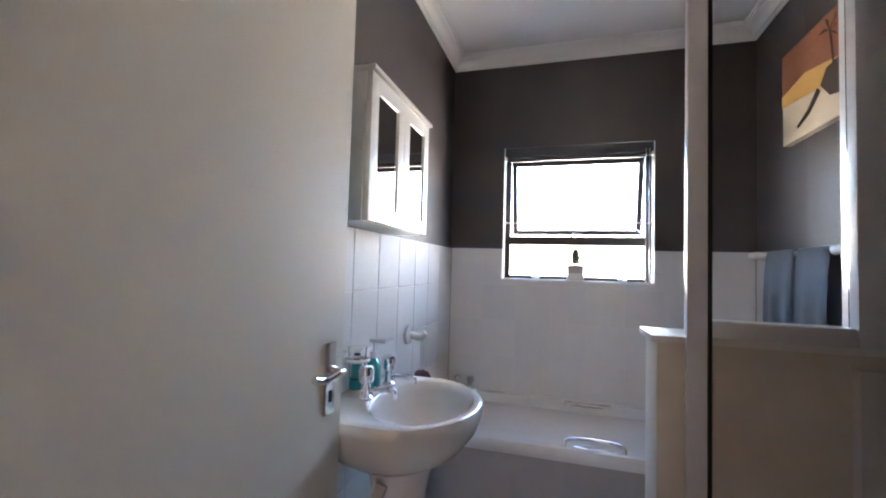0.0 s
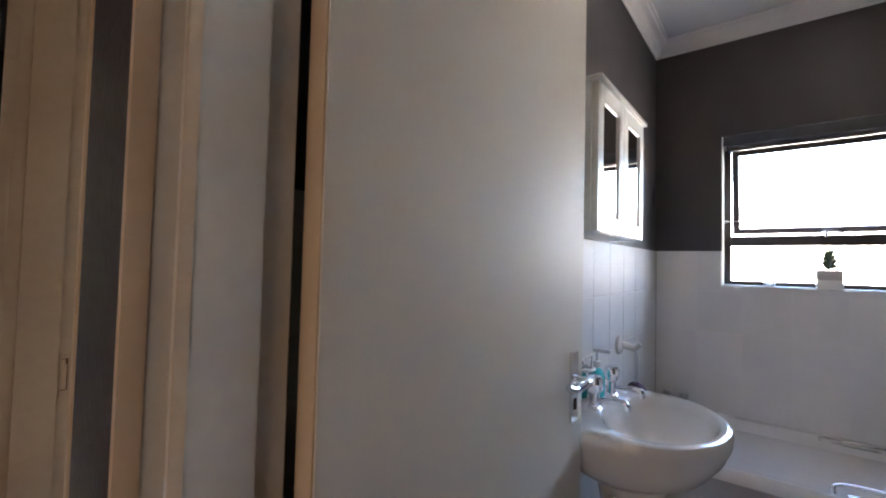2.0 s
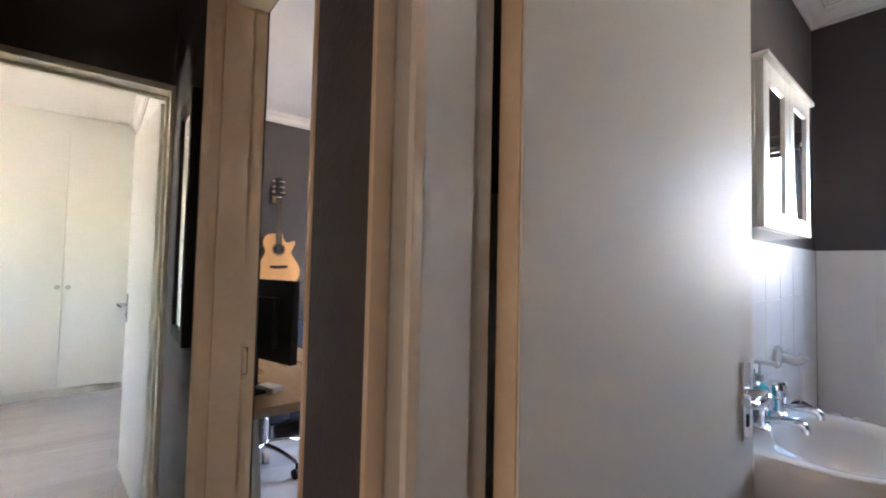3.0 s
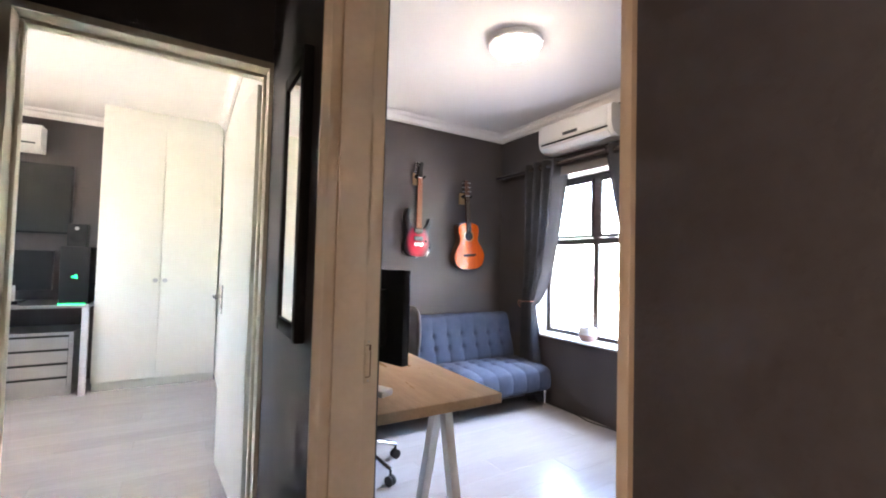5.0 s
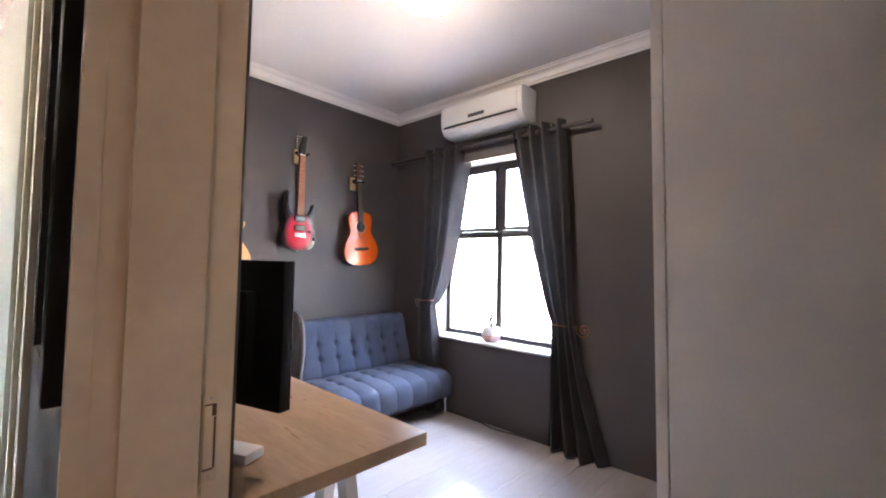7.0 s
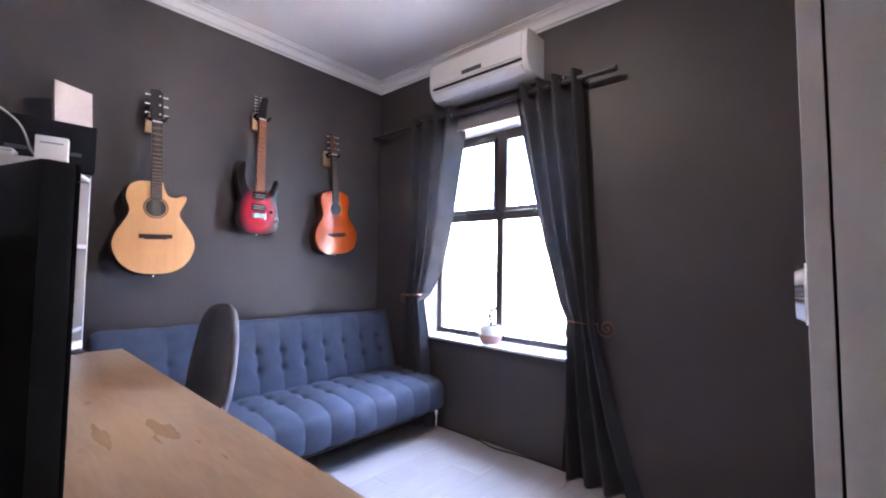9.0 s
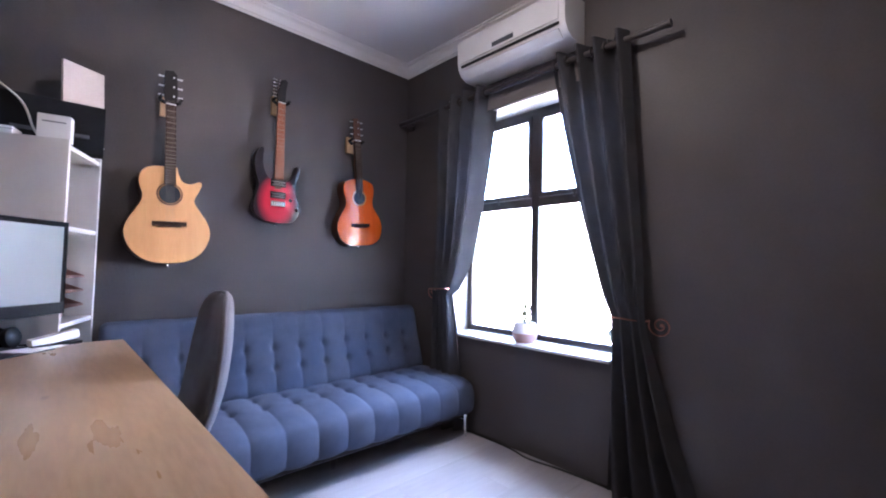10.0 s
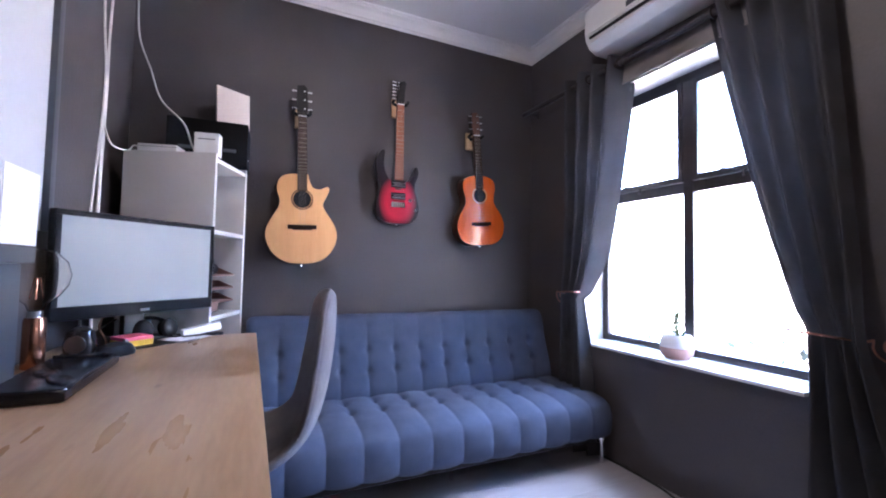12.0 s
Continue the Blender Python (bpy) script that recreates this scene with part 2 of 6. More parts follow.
EARTH = material("pale_paving_and_soil", (0.74, 0.62, 0.5), (0.66, 0.55, 0.44), 0.95, scale=0.8, fine=14, bump=0.3)
SHRUB = material("dusty_shrub_leaf", (0.04, 0.05, 0.03), (0.03, 0.035, 0.02), 0.7, fine=40, per_island=0.25)
RED_BURST = bpy.data.materials.new("red_burst_lacquer")
RED_BURST.use_nodes = True


def red_burst():
    """Red centre that shades to black at the rim of the body, as sprayed at the factory."""
    n, l = RED_BURST.node_tree.nodes, RED_BURST.node_tree.links
    p = n["Principled BSDF"]
    co, mp, g, r = n.new("ShaderNodeTexCoord"), n.new("ShaderNodeMapping"), n.new("ShaderNodeTexGradient"), n.new("ShaderNodeValToRGB")
    g.gradient_type = "SPHERICAL"
    mp.vector_type = "POINT"
    mp.inputs["Location"].default_value = (0, 0, -0.69)
    mp.inputs["Scale"].default_value = (6.9, 0.2, 5.2)
    l.new(co.outputs["Object"], mp.inputs[0])
    l.new(mp.outputs[0], g.inputs[0])
    l.new(g.outputs[0], r.inputs[0])
    r.color_ramp.elements[0].position, r.color_ramp.elements[0].color = 0.16, (0.012, 0.008, 0.01, 1)
    r.color_ramp.elements[1].position, r.color_ramp.elements[1].color = 0.5, (0.44, 0.016, 0.036, 1)
    l.new(r.outputs[0], p.inputs["Base Color"])
    p.inputs["Roughness"].default_value, p.inputs["Coat Weight"].default_value, p.inputs["Specular IOR Level"].default_value = 0.3, 0.05, 0.25


red_burst()


# ---- mesh helpers ----
def bevel(bm, w, seg=2):
    if w:
        bmesh.ops.bevel(bm, geom=bm.edges[:], offset=w, segments=seg, profile=0.7, affect="EDGES")
    return bm


def join(*bms):
    out = bms[0]
    for b in bms[1:]:
        tmp = bpy.data.meshes.new("tmp")
        b.to_mesh(tmp)
        out.from_mesh(tmp)
        bpy.data.meshes.remove(tmp)
        b.free()
    return out


def block(a, b, w=0.003, seg=2):
    bm = bmesh.new()
    bmesh.ops.create_cube(bm, size=1)
    for v in bm.verts:
        v.co = [(p + q) / 2 + (q - p) * c for p, q, c in zip(a, b, v.co)]
    return bevel(bm, min(w, 0.45 * min(abs(q - p) for p, q in zip(a, b))), seg)


def moved(bm, m):
    bmesh.ops.transform(bm, matrix=m, verts=bm.verts)
    return bm


def rod(p, q, r, r2=None, seg=16):
    p, q = Vector(p), Vector(q)
    bm = bmesh.new()
    bmesh.ops.create_cone(bm, cap_ends=True, segments=seg, radius1=r, radius2=r if r2 is None else r2, depth=(q - p).length)
    turn = (q - p).to_track_quat("Z", "Y").to_matrix().to_4x4()
    return moved(bm, Matrix.Translation((p + q) / 2) @ turn)


def smooth_line(pts, n=6):
    pts = [Vector(p) for p in pts]
    out = []
    for i in range(len(pts) - 1):
        a, b, c, d = pts[max(i - 1, 0)], pts[i], pts[i + 1], pts[min(i + 2, len(pts) - 1)]
        for k in range(n):
            t = k / n
            out.append(0.5 * (2 * b + (c - a) * t + (2 * a - 5 * b + 4 * c - d) * t * t + (3 * b - a - 3 * c + d) * t ** 3))
    return out + [pts[-1]]


def tube(pts, r, seg=8, n=6, taper=1.0):
    line = smooth_line(pts, n) if n > 1 else [Vector(p) for p in pts]
    bm = bmesh.new()
    rings = []
    up = Vector((0.31, 0.17, 0.93)).normalized()
    for i, c in enumerate(line):
        t = (line[min(i + 1, len(line) - 1)] - line[max(i - 1, 0)]).normalized()
        s = t.cross(up)
        s = s.normalized() if s.length > 1e-4 else Vector((1, 0, 0))
        u = s.cross(t)
        rr = r * (1 + (taper - 1) * i / (len(line) - 1))
        rings.append([bm.verts.new(c + rr * (math.cos(a) * s + math.sin(a) * u)) for a in (2 * math.pi * k / seg for k in range(seg))])
    for a, b in zip(rings, rings[1:]):
        for k in range(seg):
            bm.faces.new((a[k], a[(k + 1) % seg], b[(k + 1) % seg], b[k]))
    bm.faces.new(rings[0][::-1])
    bm.faces.new(rings[-1])
    bmesh.ops.recalc_face_normals(bm, faces=bm.faces)
    return bm


def lathe(profile, seg=32, sx=1.0, sy=1.0):
    """Turn (radius, height) points about z."""
    bm = bmesh.new()
    rings = []
    for r, z in profile:
        rings.append([bm.verts.new((sx * r * math.cos(a), sy * r * math.sin(a), z)) for a in (2 * math.pi * k / seg for k in range(seg))])
    for a, b in zip(rings, rings[1:]):
        for k in range(seg):
            bm.faces.new((a[k], a[(k + 1) % seg], b[(k + 1) % seg], b[k]))
    bm.faces.new(rings[0][::-1])
    bm.faces.new(rings[-1])
    bmesh.ops.recalc_face_normals(bm, faces=bm.faces)
    return bm


def plate(outline, y0, y1, w=0.004):
    """An outline in (x, z), given depth along y, with softened rims."""
    bm = bmesh.new()
    f = bm.faces.new([bm.verts.new((x, y0, z)) for x, z in outline])
    r = bmesh.ops.extrude_face_region(bm, geom=[f])
    for v in r["geom"]:
        if isinstance(v, bmesh.types.BMVert):
            v.co.y = y1
    bmesh.ops.recalc_face_normals(bm, faces=bm.faces)
    if w:
        rim = [e for e in bm.edges if len(e.link_faces) == 2 and any(len(f.verts) > 4 for f in e.link_faces)]
        bmesh.ops.bevel(bm, geom=rim, offset=w, segments=2, profile=0.7, affect="EDGES")
    return bm


def mesh_of(name, bm, mat_, soft=True):
    me = bpy.data.meshes.new(name)
    bm.to_mesh(me)
    bm.free()
    me.materials.append(mat_)
    if soft:
        me.shade_smooth()
        me.set_sharp_from_angle(angle=radians(38))
    return me


def part(name, bm, mat_, parent, label=""):
    ob = new(name, mesh_of(name, bm, mat_))
    ob.parent = parent
    return tagged(ob, label) if label else ob


def thing(name, label, category, at=(0, 0, 0), turn=0.0, group="", kind=""):
    e = new(name)
    e.empty_display_size = 0.1
    e.matrix_basis = pose(*at, 0, 0, turn)
    return tagged(e, label, category, group, kind)


def single(name, bm, mat_, label, category, group="", kind=""):
    return tagged(new(name, mesh_of(name, bm, mat_)), label, category, group, kind)


def structure(name, bm, mat_, label="", category=""):
    return tagged(new(name, mesh_of(name, bm, mat_)), label, category, "", "structure")


def piece(name, me, parent, at, turn=(0, 0, 0), size=(1, 1, 1)):
    ob = new(name, me)
    ob.parent = parent
    ob.matrix_basis = pose(*at, *turn) @ Matrix.Diagonal((*size, 1))
    return ob


def pierced(axis, lo, hi, a, b, z0, z1, holes):
    """A wall from a to b along the other axis, lo to hi thick, with rectangular holes (a, b, z0, z1) right through."""
    cuts = sorted({a, b, *[h[0] for h in holes], *[h[1] for h in holes]})
    bm = None
    for p, q in zip(cuts, cuts[1:]):
        mid = (p + q) / 2
        spans = sorted((h[2], h[3]) for h in holes if h[0] < mid < h[1])
        z = z0
        for s, e in spans + [(z1, z1)]:
            if s - z > 1e-4:
                v = ((lo, p, z), (hi, q, s)) if axis == "x" else ((p, lo, z), (q, hi, s))
                c = block(*v, w=0)
                bm = c if bm is None else join(bm, c)
            z = e
    bmesh.ops.remove_doubles(bm, verts=bm.verts, dist=1e-5)
    return bm


# ---- large structure ----
H = 2.57                      # ceiling height
CX, RX = -0.315, -0.165       # corridor face and room face of the wall with the two doorways
WX = 2.2                      # inner face of the outside wall
GY, PY, BY = 3.0, -0.345, -1.98   # guitar wall, bathroom side of the party wall, far bathroom wall
EY = 1.48                     # end wall of the corridor
STUDY_DOOR = (-0.272, 0.55, 2.04)
BATH_DOOR = (-1.25, -0.44, 2.04)
BED_DOOR = (-1.13, -0.332, 2.03)
STUDY_WIN = (1.36, 2.48, 0.6, 2.025)
BATH_WIN = (-1.502, -0.667, 1.194, 1.99)
J = 0.012                     # metal of the door frames

structure("wall_doors", pierced("x", CX, RX, -2.7, 5.02, 0, H, [
    (STUDY_DOOR[0] - J, STUDY_DOOR[1] + J, 0, STUDY_DOOR[2] + J), (BATH_DOOR[0] - J, BATH_DOOR[1] + J, 0, BATH_DOOR[2] + J)]),
    GREY_PAINT, "charcoal painted plaster wall with two doorways", "wall")
structure("wall_pier", block((CX - 0.0235, BATH_DOOR[1] + 0.009, 0), (CX - 0.0005, STUDY_DOOR[0] - 0.009, H - 0.001), 0.004), GREY_PAINT,
          "charcoal plaster between the two door frames", "wall")
structure("wall_outside", pierced("x", WX, WX + 0.23, -2.1, 3.12, 0, H, [STUDY_WIN, BATH_WIN]), GREY_PAINT,
          "charcoal painted outside wall with two windows", "wall")
structure("wall_guitars", pierced("y", GY, GY + 0.12, RX, WX, 0, H, []), GREY_PAINT, "charcoal painted wall behind the guitars", "wall")
structure("wall_party", pierced("y", PY, PY + 0.115, RX, WX, 0, H, []), GREY_PAINT, "charcoal painted wall beside the basin", "wall")
structure("wall_bath_end", pierced("y", BY - 0.12, BY, RX, WX, 0, H, []), GREY_PAINT, "charcoal painted bathroom wall with the picture", "wall")
structure("wall_corridor_end", pierced("y", EY, EY + 0.14, -3.4, CX, 0, H, [(BED_DOOR[0] - J, BED_DOOR[1] + J, 0, BED_DOOR[2] + J)]),
          GREY_PAINT, "charcoal wall round the bedroom doorway", "wall")
# opening and room behind it are made up to hold the corridor fill lamp
structure("wall_corridor_side", pierced("x", -1.45, -1.3, -2.7, EY, 0, H, [(-1.3, -0.5, 0, 2.05)]), GREY_PAINT, "charcoal corridor wall with an opening made for the fill lamp", "wall")
structure("wall_corridor_back", pierced("y", -2.85, -2.7, -1.45, RX, 0, H, []), GREY_PAINT, "charcoal corridor wall", "wall")
# closes the made-up opening so only the fill lamp shines through
structure("wall_fill_recess", join(block((-2.1, -1.5, 0), (-1.95, -0.3, H), 0), block((-1.95, -1.5, 0), (-1.451, -1.35, H), 0), block((-1.95, -0.45, 0), (-1.451, -0.3, H), 0), block((-1.95, -1.35, H), (-1.451, -0.45, H + 0.1), 0), block((-1.95, -1.35, -0.12), (-1.451, -0.45, -0.001), 0)),
          CEIL_PAINT, "pale unseen walls added round the corridor fill lamp", "wall")
structure("wall_bedroom_far", pierced("y", 4.9, 5.02, -3.4, CX, 0, H, []), GREY_PAINT, "charcoal bedroom wall behind the television", "wall")
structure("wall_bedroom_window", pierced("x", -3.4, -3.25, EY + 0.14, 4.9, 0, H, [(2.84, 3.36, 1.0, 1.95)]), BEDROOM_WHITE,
          "white bedroom wall with an assumed window opening", "wall")
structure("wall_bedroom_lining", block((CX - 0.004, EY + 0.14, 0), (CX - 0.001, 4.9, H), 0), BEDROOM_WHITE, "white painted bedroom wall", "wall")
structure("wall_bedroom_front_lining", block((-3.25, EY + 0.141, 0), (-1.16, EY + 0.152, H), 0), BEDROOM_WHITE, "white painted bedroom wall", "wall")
structure("ceiling", block((-3.4, -2.85, H), (WX + 0.23, 5.02, H + 0.12), 0), CEIL_PAINT, "white painted plasterboard ceiling", "ceiling")


def cornice(name, x0, x1, y0, y1):
    prof = [(0, -0.075), (0.008, -0.075), (0.012, -0.066), (0.022, -0.062), (0.032, -0.042), (0.046, -0.026), (0.062, -0.018),
            (0.066, -0.009), (0.078, -0.007), (0.078, 0)]
    bm = bmesh.new()
    rings = [[bm.verts.new(c) for c in ((x0 + d, y0 + d, H + z), (x1 - d, y0 + d, H + z), (x1 - d, y1 - d, H + z), (x0 + d, y1 - d, H + z))]
             for d, z in prof]
    for a, b in zip(rings, rings[1:]):
        for k in range(4):
            bm.faces.new((a[k], a[(k + 1) % 4], b[(k + 1) % 4], b[k]))
    bmesh.ops.recalc_face_normals(bm, faces=bm.faces)
    for f in bm.faces:
        f.normal_flip()
    return structure(name, bm, CEIL_PAINT, "white coved plaster cornice", "cornice")


cornice("trim_cornice_study", RX, WX, PY + 0.115, GY)
cornice("trim_cornice_bathroom", RX, WX, BY, PY)
cornice("trim_cornice_bedroom", -3.25, CX - 0.004, EY + 0.152, 4.9)

floor = structure("floor", block((-3.4, -2.85, -0.14), (WX + 0.23, 5.02, -0.009), 0), JOINT, "grey-washed laminate plank floor", "floor")


# door frames of folded steel, with a stop moulding and a raised lip on the corridor side
def door_frame(name, axis, face0, face1, clear, stop0, stop1, label, paint=CREAM_PAINT, worn=None):
    a, b, top = clear
    fr = thing(name, label, "door frame", kind="structure")

    def bar(n, p, q, z0, z1, f0, f1, w=0.004, coat=paint, note=""):
        v = ((f0, p, z0), (f1, q, z1)) if axis == "x" else ((p, f0, z0), (q, f1, z1))
        part(n, block(*v, w=w), coat, fr, note)
    for s, c in ((-1, a), (1, b)):
        lo, hi = sorted((c, c + s * (J - 0.001)))
        bar("jamb", lo, hi, 0, top + J - 0.001, face0 - 0.02, face1 - 0.008)
        lo, hi = sorted((c, c - s * 0.013))
        bar("door_stop", lo, hi, 0, top, stop0, stop1)
        lo, hi = sorted((c + s * 0.0005, c + s * 0.03)) if name == "door_frame_bedroom" else sorted((c - s * 0.002, c + s * 0.008))
        bar("lip", lo, hi, 0, top + 0.03, face0 - 0.026, face0 - 0.004 if name != "door_frame_bedroom" else face0 + 0.002, coat=worn or paint)
        if worn:
            lo, hi = sorted((c - s * 0.0131, c - s * 0.0145))
            bar("worn_edge", lo, hi, 0, top, stop0 - 0.0015, stop0 + 0.012, 0.0006, worn, "yellowed worn edge of the door stop")
    bar("head", a, b, top, top + J - 0.001, face0 - 0.02, face1 - 0.008)
    bar("head_stop", a + 0.013, b - 0.013, top - 0.013, top, stop0, stop1)
    bar("head_lip", a - 0.008, b + 0.008, top + 0.001, top + 0.03, face0 - 0.026, face0 - 0.003)
    return fr


fr = door_frame("door_frame_study", "x", CX, RX, STUDY_DOOR, -0.295, -0.215, "cream enamelled steel door frame of the study")
strike = thing("strike_plate", "worn brass lock strike plate let into the door jamb", "strike plate", (-0.2, 0.5515, 0.985))
strike.scale = (0.65, 1, 0.75)
part("plate", block((-0.017, -0.003, -0.1), (0.015, 0, 0.045), 0.001), CREAM_PAINT, strike)
part("slot", block((-0.012, -0.0038, -0.08), (0.009, -0.002, 0.028), 0.001), CREAM_PAINT, strike, "recessed latch slot")
part("worn_edge", join(block((0.006, -0.0046, -0.079), (0.0095, -0.0036, 0.006), 0.0004), block((0.002, -0.0048, 0.008), (0.0095, -0.0036, 0.028), 0.0004), block((-0.012, -0.0046, 0.026), (0.002, -0.0036, 0.0285), 0.0004), block((-0.012, -0.0046, -0.081), (0.006, -0.0036, -0.078), 0.0004)), MAHOG, strike, "dark rusted edge of the slot")
part("screw", rod((0.0, -0.004, 0.038), (0, -0.001, 0.038), 0.003, seg=8), STEEL, strike)
part("screw", rod((0.0, -0.004, -0.092), (0, -0.001, -0.092), 0.003, seg=8), STEEL, strike)
door_frame("door_frame_bathroom", "x", CX, RX, BATH_DOOR, -0.30, -0.215, "pale enamelled steel door frame of the bathroom", PALE_ENAMEL, CREAM_PAINT)
door_frame("door_frame_bedroom", "y", EY, EY + 0.14, BED_DOOR, EY + 0.05, EY + 0.09, "cream enamelled steel door frame of the bedroom", CREAM_LIT_PALER)


def lever_handle(parent, at, side, reach, plate_mat=CHROME):
    """Backplate with a keyhole and a curved lever on one face of a leaf; side is the way it faces, reach the way the lever points."""
    x, y, z = at
    bp = part("backplate", block((x - 0.02, y, z - 0.105), (x + 0.02, y + side * 0.007, z + 0.065), 0.003) if side > 0 else
              block((x - 0.02, y + side * 0.007, z - 0.105), (x + 0.02, y, z + 0.065), 0.003), plate_mat, parent, "chrome backplate")
    part("lever", join(rod((x, y, z), (x, y + side * 0.045, z), 0.009),
                       tube([(x, y + side * 0.042, z), (x + reach * 0.03, y + side * 0.05, z + 0.004), (x + reach * 0.08, y + side * 0.046, z - 0.004),
                             (x + reach * 0.115, y + side * 0.04, z + 0.006)], 0.0085, 10)), plate_mat, bp, "curved chrome lever")
    part("keyhole", block((x - 0.004, y + side * 0.006, z - 0.075), (x + 0.004, y + side * 0.0085, z - 0.05), 0.001), BLACK, bp)


door_b = thing("door_1", "off-white flush bathroom door standing open", "door", (-0.156, -0.476, 0), -1.75, kind="structure")
part("leaf", block((0, 0.0, 0.008), (0.79, 0.041, 2.03), 0.003), DOOR_PAINT, door_b)
part("edge_lipping", block((-0.003, 0.003, 0.01), (0.0, 0.038, 2.028), 0.001), CREAM_PAINT, door_b, "bare timber hinge edge")
lever_handle(door_b, (0.73, 0.0, 1.0), -1, -1)
door_s = thing("door_3", "off-white study door standing wide open", "door", (-0.168, -0.2285, 0), 0, kind="structure")
part("leaf", block((0, 0.0, 0.008), (0.79, 0.036, 2.03), 0.003), DOOR_PAINT, door_s)
part("edge_lipping", block((-0.003, 0.002, 0.01), (0.0, 0.034, 2.028), 0.001), CREAM_PAINT, door_s, "bare timber hinge edge")
lever_handle(door_s, (0.742, 0.036, 0.985), 1, -1)
door_c = thing("door_2", "white bedroom door standing open against the wall", "door", (-0.321, 1.632, 0), 94.8, kind="structure")
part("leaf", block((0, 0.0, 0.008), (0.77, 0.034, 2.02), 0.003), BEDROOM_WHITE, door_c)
lever_handle(door_c, (0.715, 0.034, 0.99), 1, -1)


# ---- study window ----
def bar_y(y0, y1, z, w, x0, x1):
    return block((x0, y0, z - w / 2), (x1, y1, z + w / 2), 0.003)


def bar_z(y, z0, z1, w, x0, x1):
    return block((x0, y - w / 2, z0), (x1, y + w / 2, z1), 0.003)


ws = thing("window_1", "dark bronze steel casement window with four panes", "window", (2.385, 1.92, 0.6), kind="structure")
y0, y1, z0, z1 = -0.558, 0.558, 0.006, 1.423
part("window_frame", join(bar_z(y0 + 0.02, z0, z1, 0.04, -0.02, 0.02), bar_z(y1 - 0.02, z0, z1, 0.04, -0.02, 0.02),
                          bar_y(y0 + 0.04, y1 - 0.04, z0 + 0.018, 0.036, -0.02, 0.02), bar_y(y0 + 0.04, y1 - 0.04, z1 - 0.02, 0.04, -0.02, 0.02)), BRONZE, ws)
part("mullion", bar_z(0.0, z0 + 0.036, z1 - 0.04, 0.052, -0.024, 0.016), BRONZE, ws)
part("transom", bar_y(y0 + 0.04, -0.026, 0.842, 0.055, -0.022, 0.014), BRONZE, ws)
part("transom", bar_y(0.026, y1 - 0.04, 0.842, 0.055, -0.022, 0.014), BRONZE, ws)
for ya, yb in ((y0 + 0.04, -0.026), (0.026, y1 - 0.04)):
    for za, zb in ((z0 + 0.036, 0.814), (0.87, z1 - 0.04)):
        g = part("pane", block((-0.002, ya, za), (0.002, yb, zb), 0), GLASS, ws)
        g.visible_shadow = False
    part("sash", join(bar_z(ya + 0.014, 0.871, z1 - 0.041, 0.028, -0.03, -0.004), bar_z(yb - 0.014, 0.871, z1 - 0.041, 0.028, -0.03, -0.004),
                      bar_y(ya + 0.028, yb - 0.028, 0.886, 0.03, -0.03, -0.004), bar_y(ya + 0.028, yb - 0.028, z1 - 0.056, 0.03, -0.03, -0.004)), BRONZE, ws)
    for k, zz in enumerate((1.0, 1.13, 1.27)):
        part("burglar_bar", rod((0.035, ya, zz), (0.035, yb, zz), 0.004, seg=8), BRONZE, ws)
    part("burglar_bar", rod((0.036, (ya + yb) / 2, 0.9), (0.036, (ya + yb) / 2, z1 - 0.06), 0.004, seg=8), BRONZE, ws)
    part("stay", join(rod((-0.034, yb - 0.24, 0.872), (-0.05, yb - 0.12, 0.91), 0.004, seg=8), rod((-0.032, yb - 0.24, 0.876), (-0.034, yb - 0.24, 0.85), 0.007, seg=8)), BRONZE, ws)
    for zz in (0.93, 1.2):
        part("hinge", rod((-0.033, ya + 0.004, zz), (-0.033, ya + 0.004, zz + 0.045), 0.006, seg=8), BRONZE, ws)
structure("window_sill_1", block((2.17, 1.362, 0.588), (2.364, 2.478, 0.603), 0.003), WHITE_PAINT, "white painted window ledge of the study", "sill")
structure("trim_reveal_1", join(block((2.203, 2.4765, 0.604), (2.364, 2.4795, 2.023), 0), block((2.203, 1.3605, 0.604), (2.364, 1.3635, 2.023), 0),
                                block((2.203, 1.364, 2.0215), (2.364, 2.476, 2.0245), 0)), WHITE_PAINT, "white painted window reveal of the study", "reveal")

# ---- bathroom window ----
wb = thing("window_2", "dark bronze bathroom window with its top sash tilted out", "window", (2.31, -1.0845, 1.194), kind="structure")
y0, y1, z0, z1 = -0.415, 0.415, 0.006, 0.79
part("window_frame", join(bar_z(y0 + 0.016, z0, z1, 0.032, -0.02, 0.02), bar_z(y1 - 0.016, z0, z1, 0.032, -0.02, 0.02),
                          bar_y(y0 + 0.032, y1 - 0.032, z0 + 0.012, 0.024, -0.02, 0.02), bar_y(y0 + 0.032, y1 - 0.032, z1 - 0.03, 0.06, -0.02, 0.02)), BRONZE, wb)
part("transom", bar_y(y0 + 0.032, y1 - 0.032, 0.24, 0.052, -0.022, 0.02), BRONZE, wb)
g = part("pane", block((-0.002, y0 + 0.032, z0 + 0.024), (0.002, y1 - 0.032, 0.214), 0), GLASS, wb)
g.visible_shadow = False
tilt = Matrix.Translation((0.0, 0, 0.73)) @ pose(0, 0, 0, 0, -13, 0)
s = part("sash", moved(join(bar_z(y0 + 0.05, -0.455, 0, 0.03, -0.012, 0.012), bar_z(y1 - 0.05, -0.455, 0, 0.03, -0.012, 0.012),
                            bar_y(y0 + 0.065, y1 - 0.065, -0.44, 0.03, -0.012, 0.012), bar_y(y0 + 0.065, y1 - 0.065, -0.014, 0.028, -0.012, 0.012)), tilt), BRONZE, wb)
